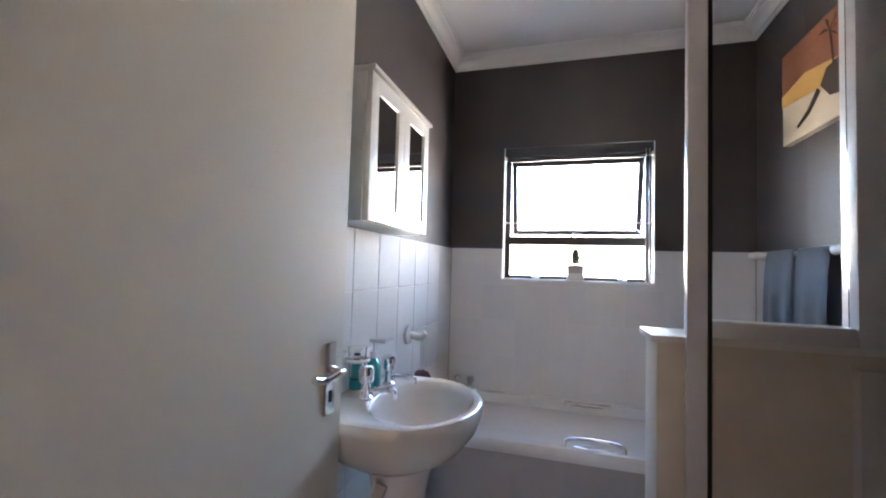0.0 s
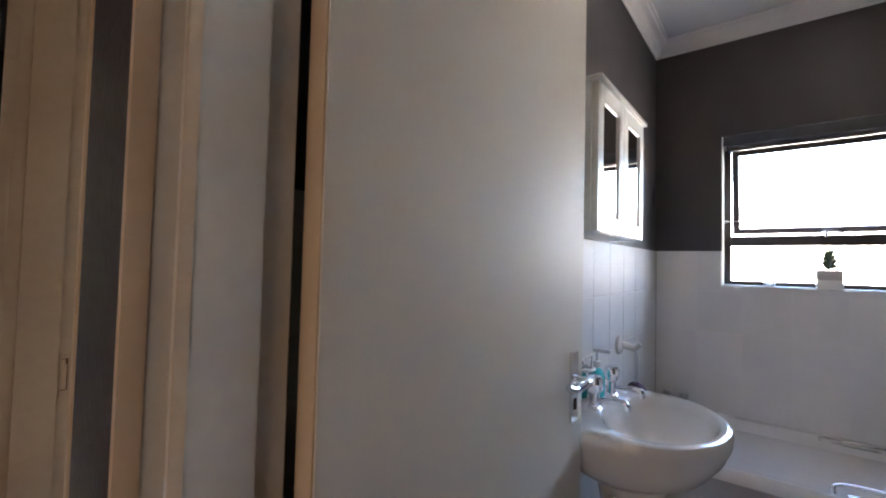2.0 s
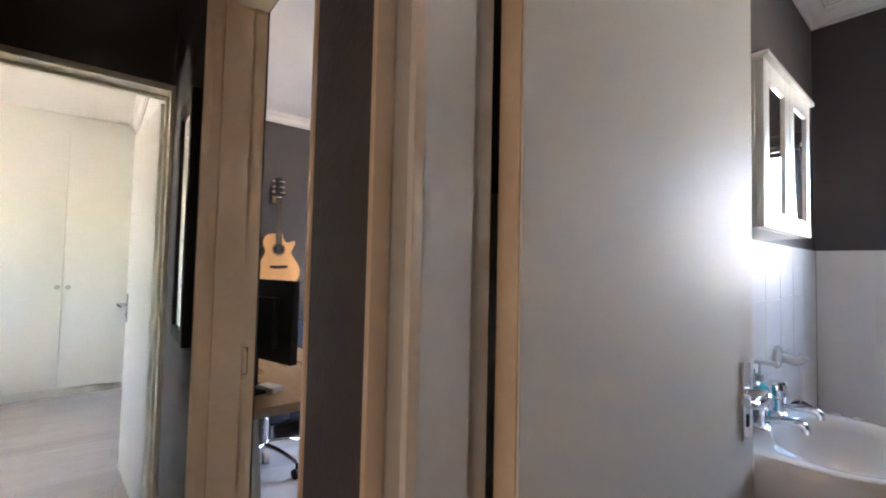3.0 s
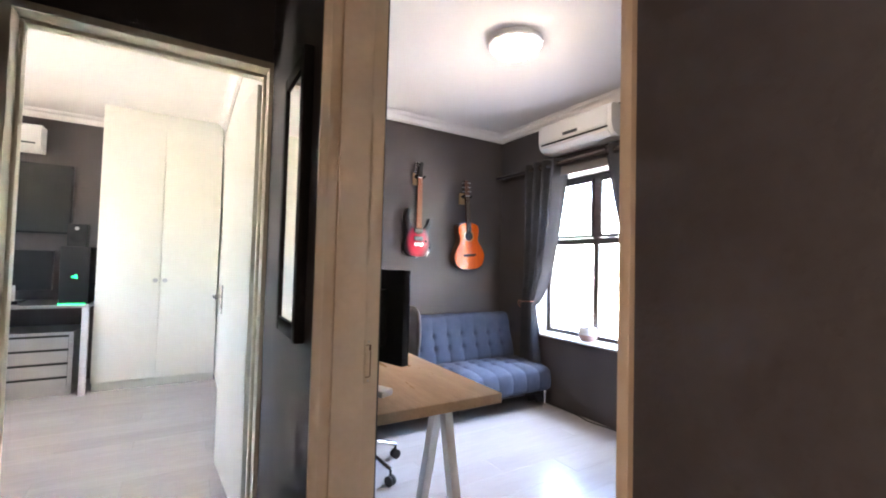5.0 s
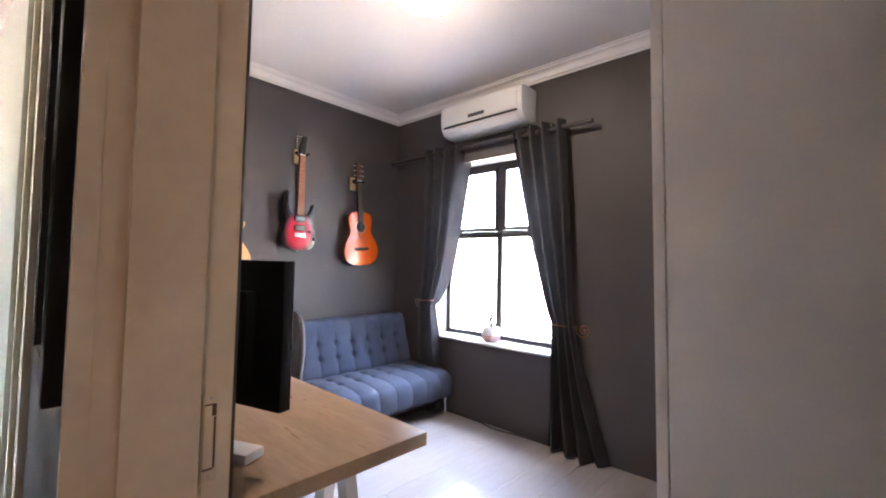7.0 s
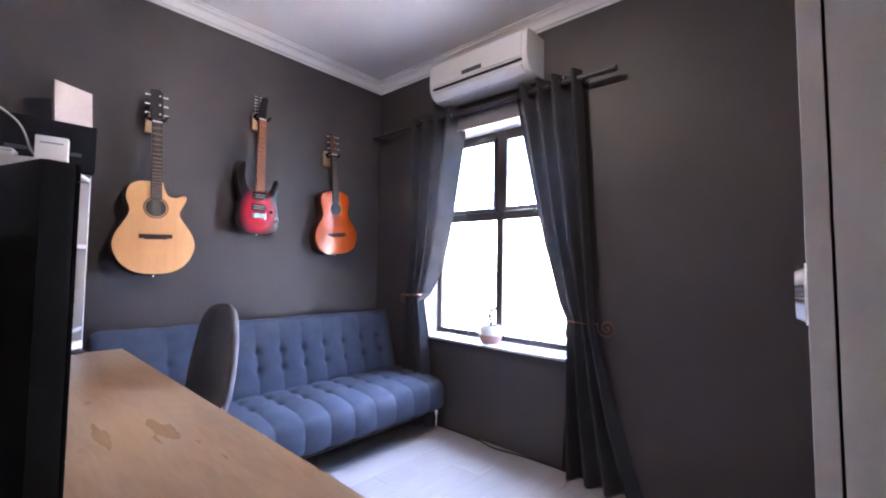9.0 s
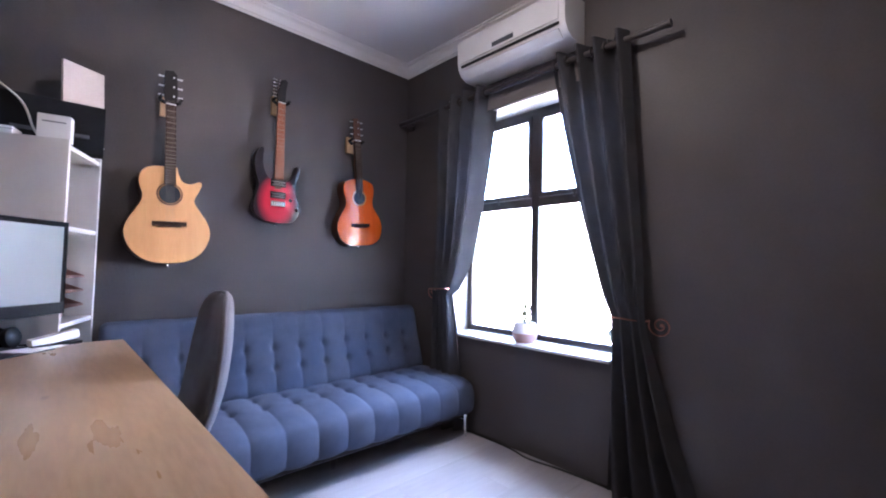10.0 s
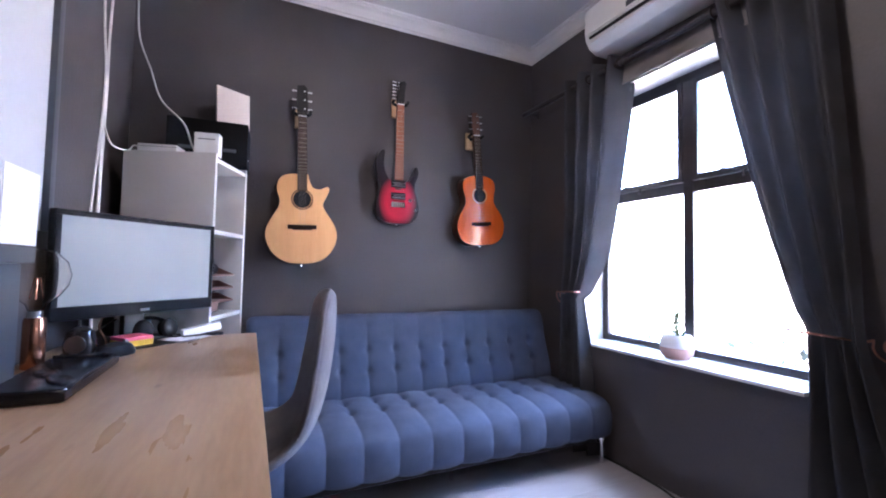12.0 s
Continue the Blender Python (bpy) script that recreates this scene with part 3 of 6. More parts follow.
g = part("pane", moved(block((-0.002, y0 + 0.065, -0.425), (0.002, y1 - 0.065, -0.028), 0), tilt), GLASS, s)
g.visible_shadow = False
part("lever", join(tube([(-0.03, 0.02, 0.268), (-0.05, 0.0, 0.285), (-0.045, -0.06, 0.272)], 0.005), rod((-0.02, 0.0, 0.26), (-0.05, 0.0, 0.28), 0.006)), STEEL, wb, "steel window lever")
part("side_stay", rod((0.0, y0 + 0.04, 0.28), (0.11, y0 + 0.06, 0.33), 0.004, seg=8), STEEL, wb)
structure("window_sill_2", block((2.19, -1.5, 1.196), (2.288, -0.669, 1.202), 0.002), WHITE_PAINT, "white tiled window ledge of the bathroom", "sill")
structure("trim_reveal_2", join(block((2.203, -0.6715, 1.204), (2.288, -0.6685, 1.988), 0), block((2.203, -1.5005, 1.204), (2.288, -1.4975, 1.988), 0)),
          WHITE_PAINT, "white painted window reveal of the bathroom", "reveal")
roller = thing("roller_blind", "rolled-up dark blind with a bead chain over the bathroom window", "blind", (2.235, -1.0845, 1.94))
part("roll", rod((0, -0.4, 0.012), (0, 0.4, 0.012), 0.027, seg=20), CURTAIN_CLOTH, roller)
part("cassette", block((-0.03, -0.412, -0.005), (-0.028, 0.412, 0.048), 0.0005), DARK_GREY, roller, "dark cassette front")
part("bottom_bar", block((-0.008, -0.39, -0.03), (0.008, 0.39, -0.014), 0.003), DARK_GREY, roller)
part("bracket", block((-0.02, 0.4, -0.02), (0.02, 0.406, 0.045), 0.002), STEEL, roller)
part("bracket", block((-0.02, -0.406, -0.02), (0.02, -0.4, 0.045), 0.002), STEEL, roller)
part("bead_chain", tube([(-0.03, -0.372, 0.01), (-0.035, -0.373, -0.4), (-0.037, -0.372, -0.8), (-0.037, -0.382, -0.83), (-0.037, -0.392, -0.8), (-0.035, -0.39, -0.4), (-0.03, -0.39, 0.01)], 0.0035, 6), STEEL, roller)
wire = thing("curtain_wire", "thin white net-curtain wire across the bathroom window", "wire", (2.225, -1.0845, 1.535))
part("wire_rod", rod((0, -0.41, 0), (0, 0.41, 0), 0.0025, seg=8), CABLE_WHITE, wire)
part("hook", rod((0, -0.412, 0), (0, -0.395, 0), 0.007, seg=8), WHITE_PLASTIC, wire)
part("hook", rod((0, 0.412, 0), (0, 0.395, 0), 0.007, seg=8), WHITE_PLASTIC, wire)

# assumed bedroom window, unseen; its opening sets how much daylight the bedroom gets
wbed = thing("window_3", "assumed bedroom window with bronze bars, out of sight", "window", (-3.36, 3.1, 1.001), kind="structure")
part("window_frame", join(bar_z(-0.239, 0.0, 0.948, 0.04, -0.02, 0.02), bar_z(0.239, 0.0, 0.948, 0.04, -0.02, 0.02), bar_z(0, 0.0, 0.948, 0.04, -0.02, 0.02)), BRONZE, wbed)

# ---- outside ----
# added out of view to block the sun from the bedroom window
structure("bedroom_sun_block", block((-5.3, 1.5, H + 0.03), (-3.402, 5.02, H + 0.12), 0.004), CEIL_PAINT, "unseen white slab added to keep the sun out of the bedroom", "roof")
structure("ground", block((-60, -60, -0.6), (60, 60, -0.35), 0), EARTH, "dry paved yard and soil round the house", "ground")
house = thing("neighbour_house", "pale plastered neighbouring house with a tiled roof", "house", (15.0, 1.0, -0.35))
part("wall", block((0, -8, 0), (4, 9, 2.6), 0.01), PLASTER, house)
course = mesh_of("roof_course", block((-0.4, -8.4, -0.02), (0.05, 9.4, 0.02), 0.004), ROOF_TILE)
for i in range(9):
    piece("roof_course", course, house, (i * 0.32, 0, 2.68 + i * 0.16), (0, -22, 0))


def shrub(at, r, n, seed):
    rnd = random.Random(seed)
    sh = thing("shrub", "low dusty shrub in the yard", "shrub", at, group="yard shrubs")
    part("stem", join(*[tube([(0, 0, 0), (rnd.uniform(-0.2, 0.2) * r, rnd.uniform(-0.2, 0.2) * r, 0.4 * r), (rnd.uniform(-0.6, 0.6) * r, rnd.uniform(-0.6, 0.6) * r, rnd.uniform(0.6, 0.9) * r)], 0.012, 6, 4, 0.4) for _ in range(6)]), MAHOG, sh)
    vs, fs = [], []
    for _ in range(n):
        d = Vector((rnd.gauss(0, 1), rnd.gauss(0, 1), abs(rnd.gauss(0, 0.8)))).normalized() * r * rnd.uniform(0.45, 1.05)
        u = Vector((rnd.gauss(0, 1), rnd.gauss(0, 1), rnd.gauss(0, 1))).normalized()
        v = u.cross(d).normalized()
        k = 0.05 * rnd.uniform(0.6, 1.3)
        i = len(vs)
        vs += [d - u * k, d + v * k * 0.45, d + u * k, d - v * k * 0.45]
        fs.append((i, i + 1, i + 2, i + 3))
    me = bpy.data.meshes.new("leaves")
    me.from_pydata(vs, [], fs)
    me.materials.append(SHRUB)
    ob = new("leaves", me)
    ob.parent = sh
    ob.location.z = 0.3 * r


shrub((4.1, 2.3, -0.35), 0.78, 700, 3)
shrub((4.5, 3.6, -0.35), 0.75, 600, 5)


# ---- study: sofa ----
def tufted(profile, w, cols, buttons, across=14, n=9, groove=0.0032, dent=0.019, plain=1.0):
    """Upholstery along a profile of (y, z) points, w wide, with seams between its columns and buttons at (share of the length);
    past the share plain the seams run out."""
    line = smooth_line([(0, y, z) for y, z in profile], n)
    run = [0.0]
    for a, b in zip(line, line[1:]):
        run.append(run[-1] + (b - a).length)
    bm = bmesh.new()
    cw = w / cols
    X = cols * across
    grid = []
    for j, c in enumerate(line):
        t = (line[min(j + 1, len(line) - 1)] - line[max(j - 1, 0)]).normalized()
        nrm = Vector((0, -t.z, t.y))
        row = []
        for i in range(X + 1):
            q = i / across
            x = cw * (q - 0.115 * math.sin(2 * math.pi * q))
            k = round(x / cw)
            off = abs(x - k * cw)
            d = -groove * math.exp(-(off / 0.008) ** 2) - 0.007 * math.exp(-(off / 0.035) ** 2)
            d *= min(1.0, max(0.3, 1 - (run[j] / run[-1] - plain) / 0.08))
            if 0 < k < cols:
                for b in buttons:
                    s = run[j] - b * run[-1]
                    d -= dent * math.exp(-(off / 0.018) ** 2 - (s / 0.02) ** 2)
            e = min(x, w - x)
            d -= 0.018 * max(0.0, 1 - e / 0.03) ** 2
            row.append(bm.verts.new(c + nrm * (d + 0.004 * noise.noise(Vector((x * 5, run[j] * 6, 0)))) + Vector((x, 0, 0))))
        grid.append(row)
    for a, b in zip(grid, grid[1:]):
        for i in range(X):
            bm.faces.new((a[i], b[i], b[i + 1], a[i + 1]))
    for i in (0, X):
        bm.faces.new([r[i] for r in grid])
    bm.faces.new(grid[0])
    bm.faces.new(grid[-1])
    bm.faces.new([grid[0][0], grid[0][X], grid[-1][X], grid[-1][0]])
    bmesh.ops.remove_doubles(bm, verts=bm.verts, dist=1e-6)
    bmesh.ops.recalc_face_normals(bm, faces=bm.faces)
    return bm


SW, SN = 1.78, 12
sofa = thing("sofa_bed", "slate-blue tufted click-clack sofa bed against the wall", "sofa", (0.385, 2.19, 0))
seat_line = [(0.58, 0.15), (0.585, 0.24), (0.565, 0.325), (0.5, 0.352), (0.35, 0.358), (0.2, 0.356), (0.1, 0.347), (0.035, 0.325), (0.008, 0.285), (0.0, 0.22), (0.01, 0.16), (0.05, 0.135)][::-1]
seat = part("seat", tufted([(y, z) for y, z in seat_line], SW, SN, (0.5, 0.64)), SOFA_CLOTH, sofa)
base = part("base", block((0.03, 0.06, 0.115), (SW - 0.03, 0.56, 0.16), 0.008), BLACK, sofa, "black underside")
back_line = [(0.64, 0.3), (0.52, 0.315), (0.495, 0.36), (0.515, 0.44), (0.545, 0.53), (0.575, 0.62), (0.597, 0.69), (0.622, 0.74), (0.667, 0.755), (0.712, 0.74), (0.722, 0.7)]
back = part("backrest", tufted(back_line, SW, SN, (0.41, 0.56), plain=0.62), SOFA_CLOTH, sofa)
cw = SW / SN
btn = mesh_of("button", lathe([(0.001, 0), (0.011, 0.0), (0.009, 0.006), (0.001, 0.008)], 10), SOFA_CLOTH)
for owner, line_, shares in ((seat, seat_line, (0.5, 0.64)), (back, back_line, (0.41, 0.56))):
    pts = smooth_line([(0, y, z) for y, z in line_], 9)
    tot = sum((b - a).length for a, b in zip(pts, pts[1:]))
    for share in shares:
        acc = 0.0
        for a, b in zip(pts, pts[1:]):
            if acc + (b - a).length >= share * tot:
                t = (b - a).normalized()
                nv = Vector((0, -t.z, t.y))
                at = a + t * (share * tot - acc) - nv * 0.04
                for k in range(1, SN):
                    o = piece("button", btn, owner, (0, 0, 0))
                    o.matrix_basis = Matrix.Translation(at + Vector((k * cw, 0, 0))) @ nv.to_track_quat("Z", "Y").to_matrix().to_4x4()
                break
            acc += (b - a).length
for lx, ly in ((0.05, 0.09), (0.92, 0.2), (SW - 0.04, 0.06), (0.05, 0.6), (SW - 0.05, 0.6)):
    part("leg", join(tube([(lx, ly, 0.14), (lx, ly, 0.0)], 0.011, 10, 1), rod((lx, ly, 0.12), (lx, ly, 0.135), 0.022)), CHROME, sofa, "chrome leg")
part("leg_bar", tube([(SW - 0.04, 0.06, 0.1), (SW - 0.05, 0.6, 0.1)], 0.007, 8, 1), CHROME, sofa, "chrome leg bar")

# ---- study: desk ----
desk = thing("desk", "knotty oak-topped desk on white trestles", "desk", (RX + 0.002, 0.778, 0))
part("desktop", block((0.0, 0, 0.702), (0.587, 1.644, 0.738), 0.003), OAK, desk, "knotty oak veneer top")
for y in (0.24, 1.38):
    tr = part("trestle", block((0.07, y - 0.035, 0.66), (0.52, y + 0.035, 0.701), 0.004), WHITE_PAINT, desk, "white trestle")
    for x in (0.11, 0.47):
        for s in (-1, 1):
            part("leg", moved(block((-0.018, -0.022, 0), (0.018, 0.022, 0.69), 0.003), Matrix.Translation((x, y + s * 0.19, 0)) @ pose(0, 0, 0, s * 14.0, 0, 0)), WHITE_PAINT, tr)

# ---- study: office chair ----
ch = thing("office_chair", "warm grey felt shell chair on a chrome five-star base", "chair", (0.276, 1.922, 0), -3.5)
prof = smooth_line([(-0.23, 0, 0.44), (-0.17, 0, 0.462), (0.0, 0, 0.45), (0.13, 0, 0.452), (0.225, 0, 0.48), (0.29, 0, 0.545), (0.325, 0, 0.655), (0.342, 0, 0.78), (0.347, 0, 0.88), (0.353, 0, 0.938)], 6)
rings = []
for j, c in enumerate(prof):
    t = (prof[min(j + 1, len(prof) - 1)] - prof[max(j - 1, 0)]).normalized()
    nv = Vector((-t.z, 0, t.x))
    s = j / (len(prof) - 1)
    hw = 0.215 - 0.03 * max(0, 1 - abs(s - 0.55) / 0.14)
    if s > 0.6:
        hw *= math.sqrt(max(0.004, 1 - ((s - 0.6) / 0.403) ** 2.4))
    if s < 0.12:
        hw *= math.sqrt(max(0.02, 1 - ((0.12 - s) / 0.125) ** 2.5))
    thick = 0.022 * (1 if s < 0.85 else math.sqrt(max(0.08, 1 - ((s - 0.85) / 0.152) ** 2)))
    ring = []
    for k in range(36):
        a = 2 * math.pi * k / 36
        u = math.copysign(abs(math.cos(a)) ** 0.8, math.cos(a))
        v = math.copysign(abs(math.sin(a)) ** 0.6, math.sin(a))
        cup = 0.042 * u * u * (hw / 0.215)
        stitch = -0.006 * math.exp(-((abs(u) - 0.36) / 0.05) ** 2) if v > 0 and s > 0.5 else 0
        ring.append(c + nv * (thick * v + cup + stitch) + Vector((0, hw * u, 0)))
    rings.append(ring)
shell = bmesh.new()
rs = [[shell.verts.new(c) for c in r] for r in rings]
for a, b in zip(rs, rs[1:]):
    for k in range(36):
        shell.faces.new((a[k], a[(k + 1) % 36], b[(k + 1) % 36], b[k]))
shell.faces.new(rs[0][::-1])
shell.faces.new(rs[-1])
bmesh.ops.recalc_face_normals(shell, faces=shell.faces)
part("shell", shell, CHAIR_CLOTH, ch)
piping = [r[0] for r in rings] + [r[18] for r in rings[::-1]]
part("piping", tube(piping, 0.006, 8, 1), CHAIR_CLOTH, ch, "pale piped rim")
part("gas_column", join(rod((0, 0, 0.12), (0, 0, 0.3), 0.027), rod((0, 0, 0.3), (0, 0, 0.42), 0.016)), CHROME, ch, "chrome gas column")
part("seat_plate", block((-0.1, -0.09, 0.4), (0.1, 0.09, 0.422), 0.004), BLACK, ch)
for k in range(5):
    a = math.radians(72 * k + 10)
    c, s = math.cos(a), math.sin(a)
    foot = part("base_arm", tube([(0.02 * c, 0.02 * s, 0.14), (0.15 * c, 0.15 * s, 0.125), (0.28 * c, 0.28 * s, 0.085)], 0.015, 10, 5, 0.7), CHROME, ch, "chrome base arm")
    cst = part("caster", join(rod((0.28 * c - 0.018 * s, 0.28 * s + 0.018 * c, 0.028), (0.28 * c - 0.006 * s, 0.28 * s + 0.006 * c, 0.028), 0.028),
                              rod((0.28 * c + 0.018 * s, 0.28 * s - 0.018 * c, 0.028), (0.28 * c + 0.006 * s, 0.28 * s - 0.006 * c, 0.028), 0.028),
                              rod((0.28 * c, 0.28 * s, 0.03), (0.28 * c, 0.28 * s, 0.085), 0.007)), BLACK, ch, "black twin-wheel caster")


# ---- study: monitors ----
def monitor(label, at, turn, w, h, lift, lit):
    mo = thing("monitor", label, "monitor", at, turn)
    body = part("housing", join(block((-w / 2, -0.014, lift), (w / 2, 0.014, lift + h), 0.006), block((-w * 0.32, 0.014, lift + 0.06), (w * 0.32, 0.045, lift + h - 0.07), 0.012)), BLACK, mo)
    part("bezel", join(block((-w / 2 + 0.001, -0.0175, lift + h - 0.018), (w / 2 - 0.001, -0.0142, lift + h - 0.001), 0.001), block((-w / 2 + 0.001, -0.0175, lift + 0.001), (w / 2 - 0.001, -0.0142, lift + 0.042), 0.001),
                       block((-w / 2 + 0.001, -0.0175, lift + 0.0425), (-w / 2 + 0.017, -0.0142, lift + h - 0.0185), 0.001), block((w / 2 - 0.017, -0.0175, lift + 0.0425), (w / 2 - 0.001, -0.0142, lift + h - 0.0185), 0.001)), MATT_BLACK, mo, "black bezel")
    part("screen", block((-w / 2 + 0.017, -0.0155, lift + 0.0425), (w / 2 - 0.017, -0.0143, lift + h - 0.0185), 0), SCREEN_GLOW if lit else BLACK, mo, "washed-out pale screen" if lit else "")
    part("maker_badge", block((-0.016, -0.0185, lift + 0.011), (0.016, -0.0174, lift + 0.019), 0.0004), DARK_GREY, mo)
    part("camera_dot", rod((0, -0.0186, lift + h - 0.01), (0, -0.0172, lift + h - 0.01), 0.003, seg=8), BLACK, mo)
    part("stand_neck", block((-0.035, 0.03, 0.012), (0.035, 0.055, lift + h * 0.45), 0.006), BLACK, mo)
    part("stand_base", block((-0.12, 0.0, 0), (0.12, 0.16, 0.012), 0.005), BLACK, mo)
    return mo


monitor("black desktop monitor with a pale washed-out screen", (0.055, 2.297, 0.7385), 46.6, 0.545, 0.33, 0.1, True)
monitor("black desktop monitor with its back to the door", (-0.005, 1.075, 0.7385), 107, 0.44, 0.335, 0.115, False)

# ---- study: corner shelf ----
sh = thing("shelf_unit", "white open corner shelf holding trays and a bottle", "shelf", (0.2425, 2.55, 0), 90 - 20.6)
sd, sw = 0.375, 0.338
part("side_panel", block((0, 0, 0), (0.018, sd, 1.487), 0.001), SHELF_WHITE, sh)
part("side_panel", block((sw - 0.018, 0, 0), (sw, sd, 1.487), 0.001), SHELF_WHITE, sh)
part("back_panel", block((0.019, sd - 0.012, 0.001), (sw - 0.019, sd - 0.001, 1.486), 0.001), SHELF_WHITE, sh)
for z in (0.04, 0.42, 0.79, 1.16, 1.469):
    part("shelf_board", block((0.019, 0.002, z - 0.018), (sw - 0.019, sd - 0.013, z), 0.001), SHELF_WHITE, sh)


def on_shelf(u, v, z):
    return tuple(sh.matrix_basis @ Vector((u, v, z)))


for k, z in enumerate((0.84, 0.9, 0.96)):
    t = thing("letter_tray", "reddish wooden letter tray on the open shelf", "tray", on_shelf(0.05, 0.02, z), 90 - 20.6, "letter trays")
    part("tray_floor", block((0, 0, 0), (0.23, 0.26, 0.006), 0.001), TRAY_WOOD, t)
    for x in (0, 0.224):
        part("tray_side", plate([(0, 0.0065), (0.24, 0.0065), (0.25, 0.03), (0.07, 0.036)], 0, 0.006, 0.001), TRAY_WOOD, t).matrix_basis = pose(x + 0.006, 0, 0, 0, 0, 90)
    if k < 2:
        part("post", block((0.008, 0.1, 0.0065), (0.022, 0.12, 0.0598), 0.001), TRAY_WOOD, t)
t = thing("tray_rack", "wooden foot under the letter trays", "rack", on_shelf(0.06, 0.08, 0.79), 90 - 20.6)
part("foot", block((0, 0, 0.001), (0.2, 0.15, 0.0495), 0.003), TRAY_WOOD, t)
hs = thing("headset", "black headset lying on the letter trays", "headset", on_shelf(0.12, 0.1, 0.9665), 90 - 20.6)
part("headband", tube([(0, -0.04, 0.02), (0, -0.05, 0.07), (0, 0.0, 0.115), (0, 0.05, 0.07), (0, 0.04, 0.02)], 0.005, 8), BLACK, hs)
part("ear_cup", rod((-0.02, -0.042, 0.026), (0.02, -0.042, 0.026), 0.026), BLACK, hs)
part("ear_cup", rod((-0.02, 0.042, 0.026), (0.02, 0.042, 0.026), 0.026), BLACK, hs)
bt = thing("bottle", "red-brown glass bottle on the upper shelf", "bottle", on_shelf(0.12, 0.1, 1.1605))
part("flask", lathe([(0.001, 0), (0.034, 0.001), (0.036, 0.02), (0.036, 0.1), (0.03, 0.125), (0.013, 0.15), (0.012, 0.2), (0.001, 0.2)], 20), RED_GLASS, bt)
part("cap", lathe([(0.001, 0.2005), (0.014, 0.2005), (0.014, 0.225), (0.001, 0.226)], 16), BLACK, bt)
bx = thing("printer_box", "black slab-shaped printer on top of the shelf", "printer", (0.195, 2.875, 1.4875), -3)
part("case", block((-0.17, -0.1, 0), (0.17, 0.1, 0.205), 0.006), MATT_BLACK, bx)
part("paper_slot", block((-0.12, -0.103, 0.06), (0.12, -0.099, 0.075), 0.001), DARK_GREY, bx)
part("lamp_dot", rod((0.172, -0.04, 0.04), (0.169, -0.04, 0.04), 0.004, seg=8), WHITE_PLASTIC, bx)
bd = thing("box_lid", "pale square board standing on the printer", "board", (0.29, 2.88, 1.6928), 32)
part("board", moved(block((-0.085, -0.006, 0), (0.085, 0.006, 0.2), 0.002), pose(0, 0, 0, -4, 0, 0)), material("greyish_card", (0.55, 0.48, 0.44), (0.49, 0.42, 0.38), 0.8, fine=80), bd)
wr = thing("router", "small white router box on top of the shelf", "router", on_shelf(0.075, 0.07, 1.4875), -12)
part("case", block((-0.05, -0.025, 0), (0.05, 0.025, 0.1), 0.005), WHITE_PLASTIC, wr)
part("vent", block((-0.035, -0.0265, 0.07), (0.035, -0.0245, 0.074), 0.0005), DARK_GREY, wr)
fb = thing("fibre_box", "flat white network box on top of the shelf", "network box", on_shelf(0.05, 0.25, 1.4875), -14)
part("case", block((-0.075, -0.045, 0), (0.075, 0.045, 0.03), 0.004), WHITE_PLASTIC, fb)
part("lid_line", block((-0.0755, -0.0455, 0.018), (0.0755, -0.0445, 0.02), 0.0004), DARK_GREY, fb)
x0, y0, z0 = on_shelf(0.075, 0.07, 1.585)
single("router_cable", tube([(RX + 0.02, 2.95, H - 0.06), (RX + 0.022, 2.95, 2.3), (RX + 0.035, 2.945, 2.1), (RX + 0.1, 2.87, 1.92), (RX + 0.165, 2.77, 1.75), (x0 - 0.1, y0 + 0.03, 1.63), (x0 - 0.062, y0 + 0.02, 1.53), (x0 - 0.04, y0 + 0.02, 1.5)], 0.004, 8), CABLE_WHITE,
       "white cable hanging from the ceiling to the router", "cable")
for ya, yb, yc, yd, bow in ((2.48, 2.56, 2.5, 2.44, 0.0), (2.6, 2.572, 2.55, 2.55, 0.006), (2.612, 2.582, 2.57, 2.56, -0.008)):
    single("wall_cable", tube([(RX + 0.014, ya, H - 0.06), (RX + 0.016, ya + bow, 2.2), (RX + 0.014, (ya + yb) / 2 + bow, 1.95), (RX + 0.016, yb, 1.7), (RX + 0.014, yc, 1.3), (RX + 0.014, yd, 0.9), (RX + 0.014, yd, 0.3)], 0.0042, 8),
           CABLE_WHITE, "white cable hanging down the study wall", "cable", "wall cables")
fx, fy, fz = on_shelf(0.05, 0.25, 1.5)
single("network_cable", tube([(RX + 0.016, 2.562, 1.6), (RX + 0.022, 2.57, 1.53), (RX + 0.035, 2.62, 1.485), (fx - 0.11, fy - 0.05, 1.475), (fx - 0.1, fy, 1.51), (fx - 0.074, fy + 0.018, 1.505)], 0.003, 8), CABLE_WHITE, "thin white cable to the network box", "cable")

# ---- study: on the desk ----
DT = 0.7385
lamp = thing("bulb_lamp", "copper tube lamp with a big clear filament bulb", "table lamp", (-0.108, 1.965, DT))
lamp.scale = (1.08, 1.08, 1.08)
part("socket", lathe([(0.001, 0), (0.021, 0), (0.022, 0.003), (0.022, 0.112), (0.019, 0.12), (0.001, 0.12)], 28), COPPER, lamp, "copper tube base")
part("bulb_cap", lathe([(0.001, 0.1205), (0.014, 0.1205), (0.014, 0.135), (0.001, 0.135)], 16), STEEL, lamp)
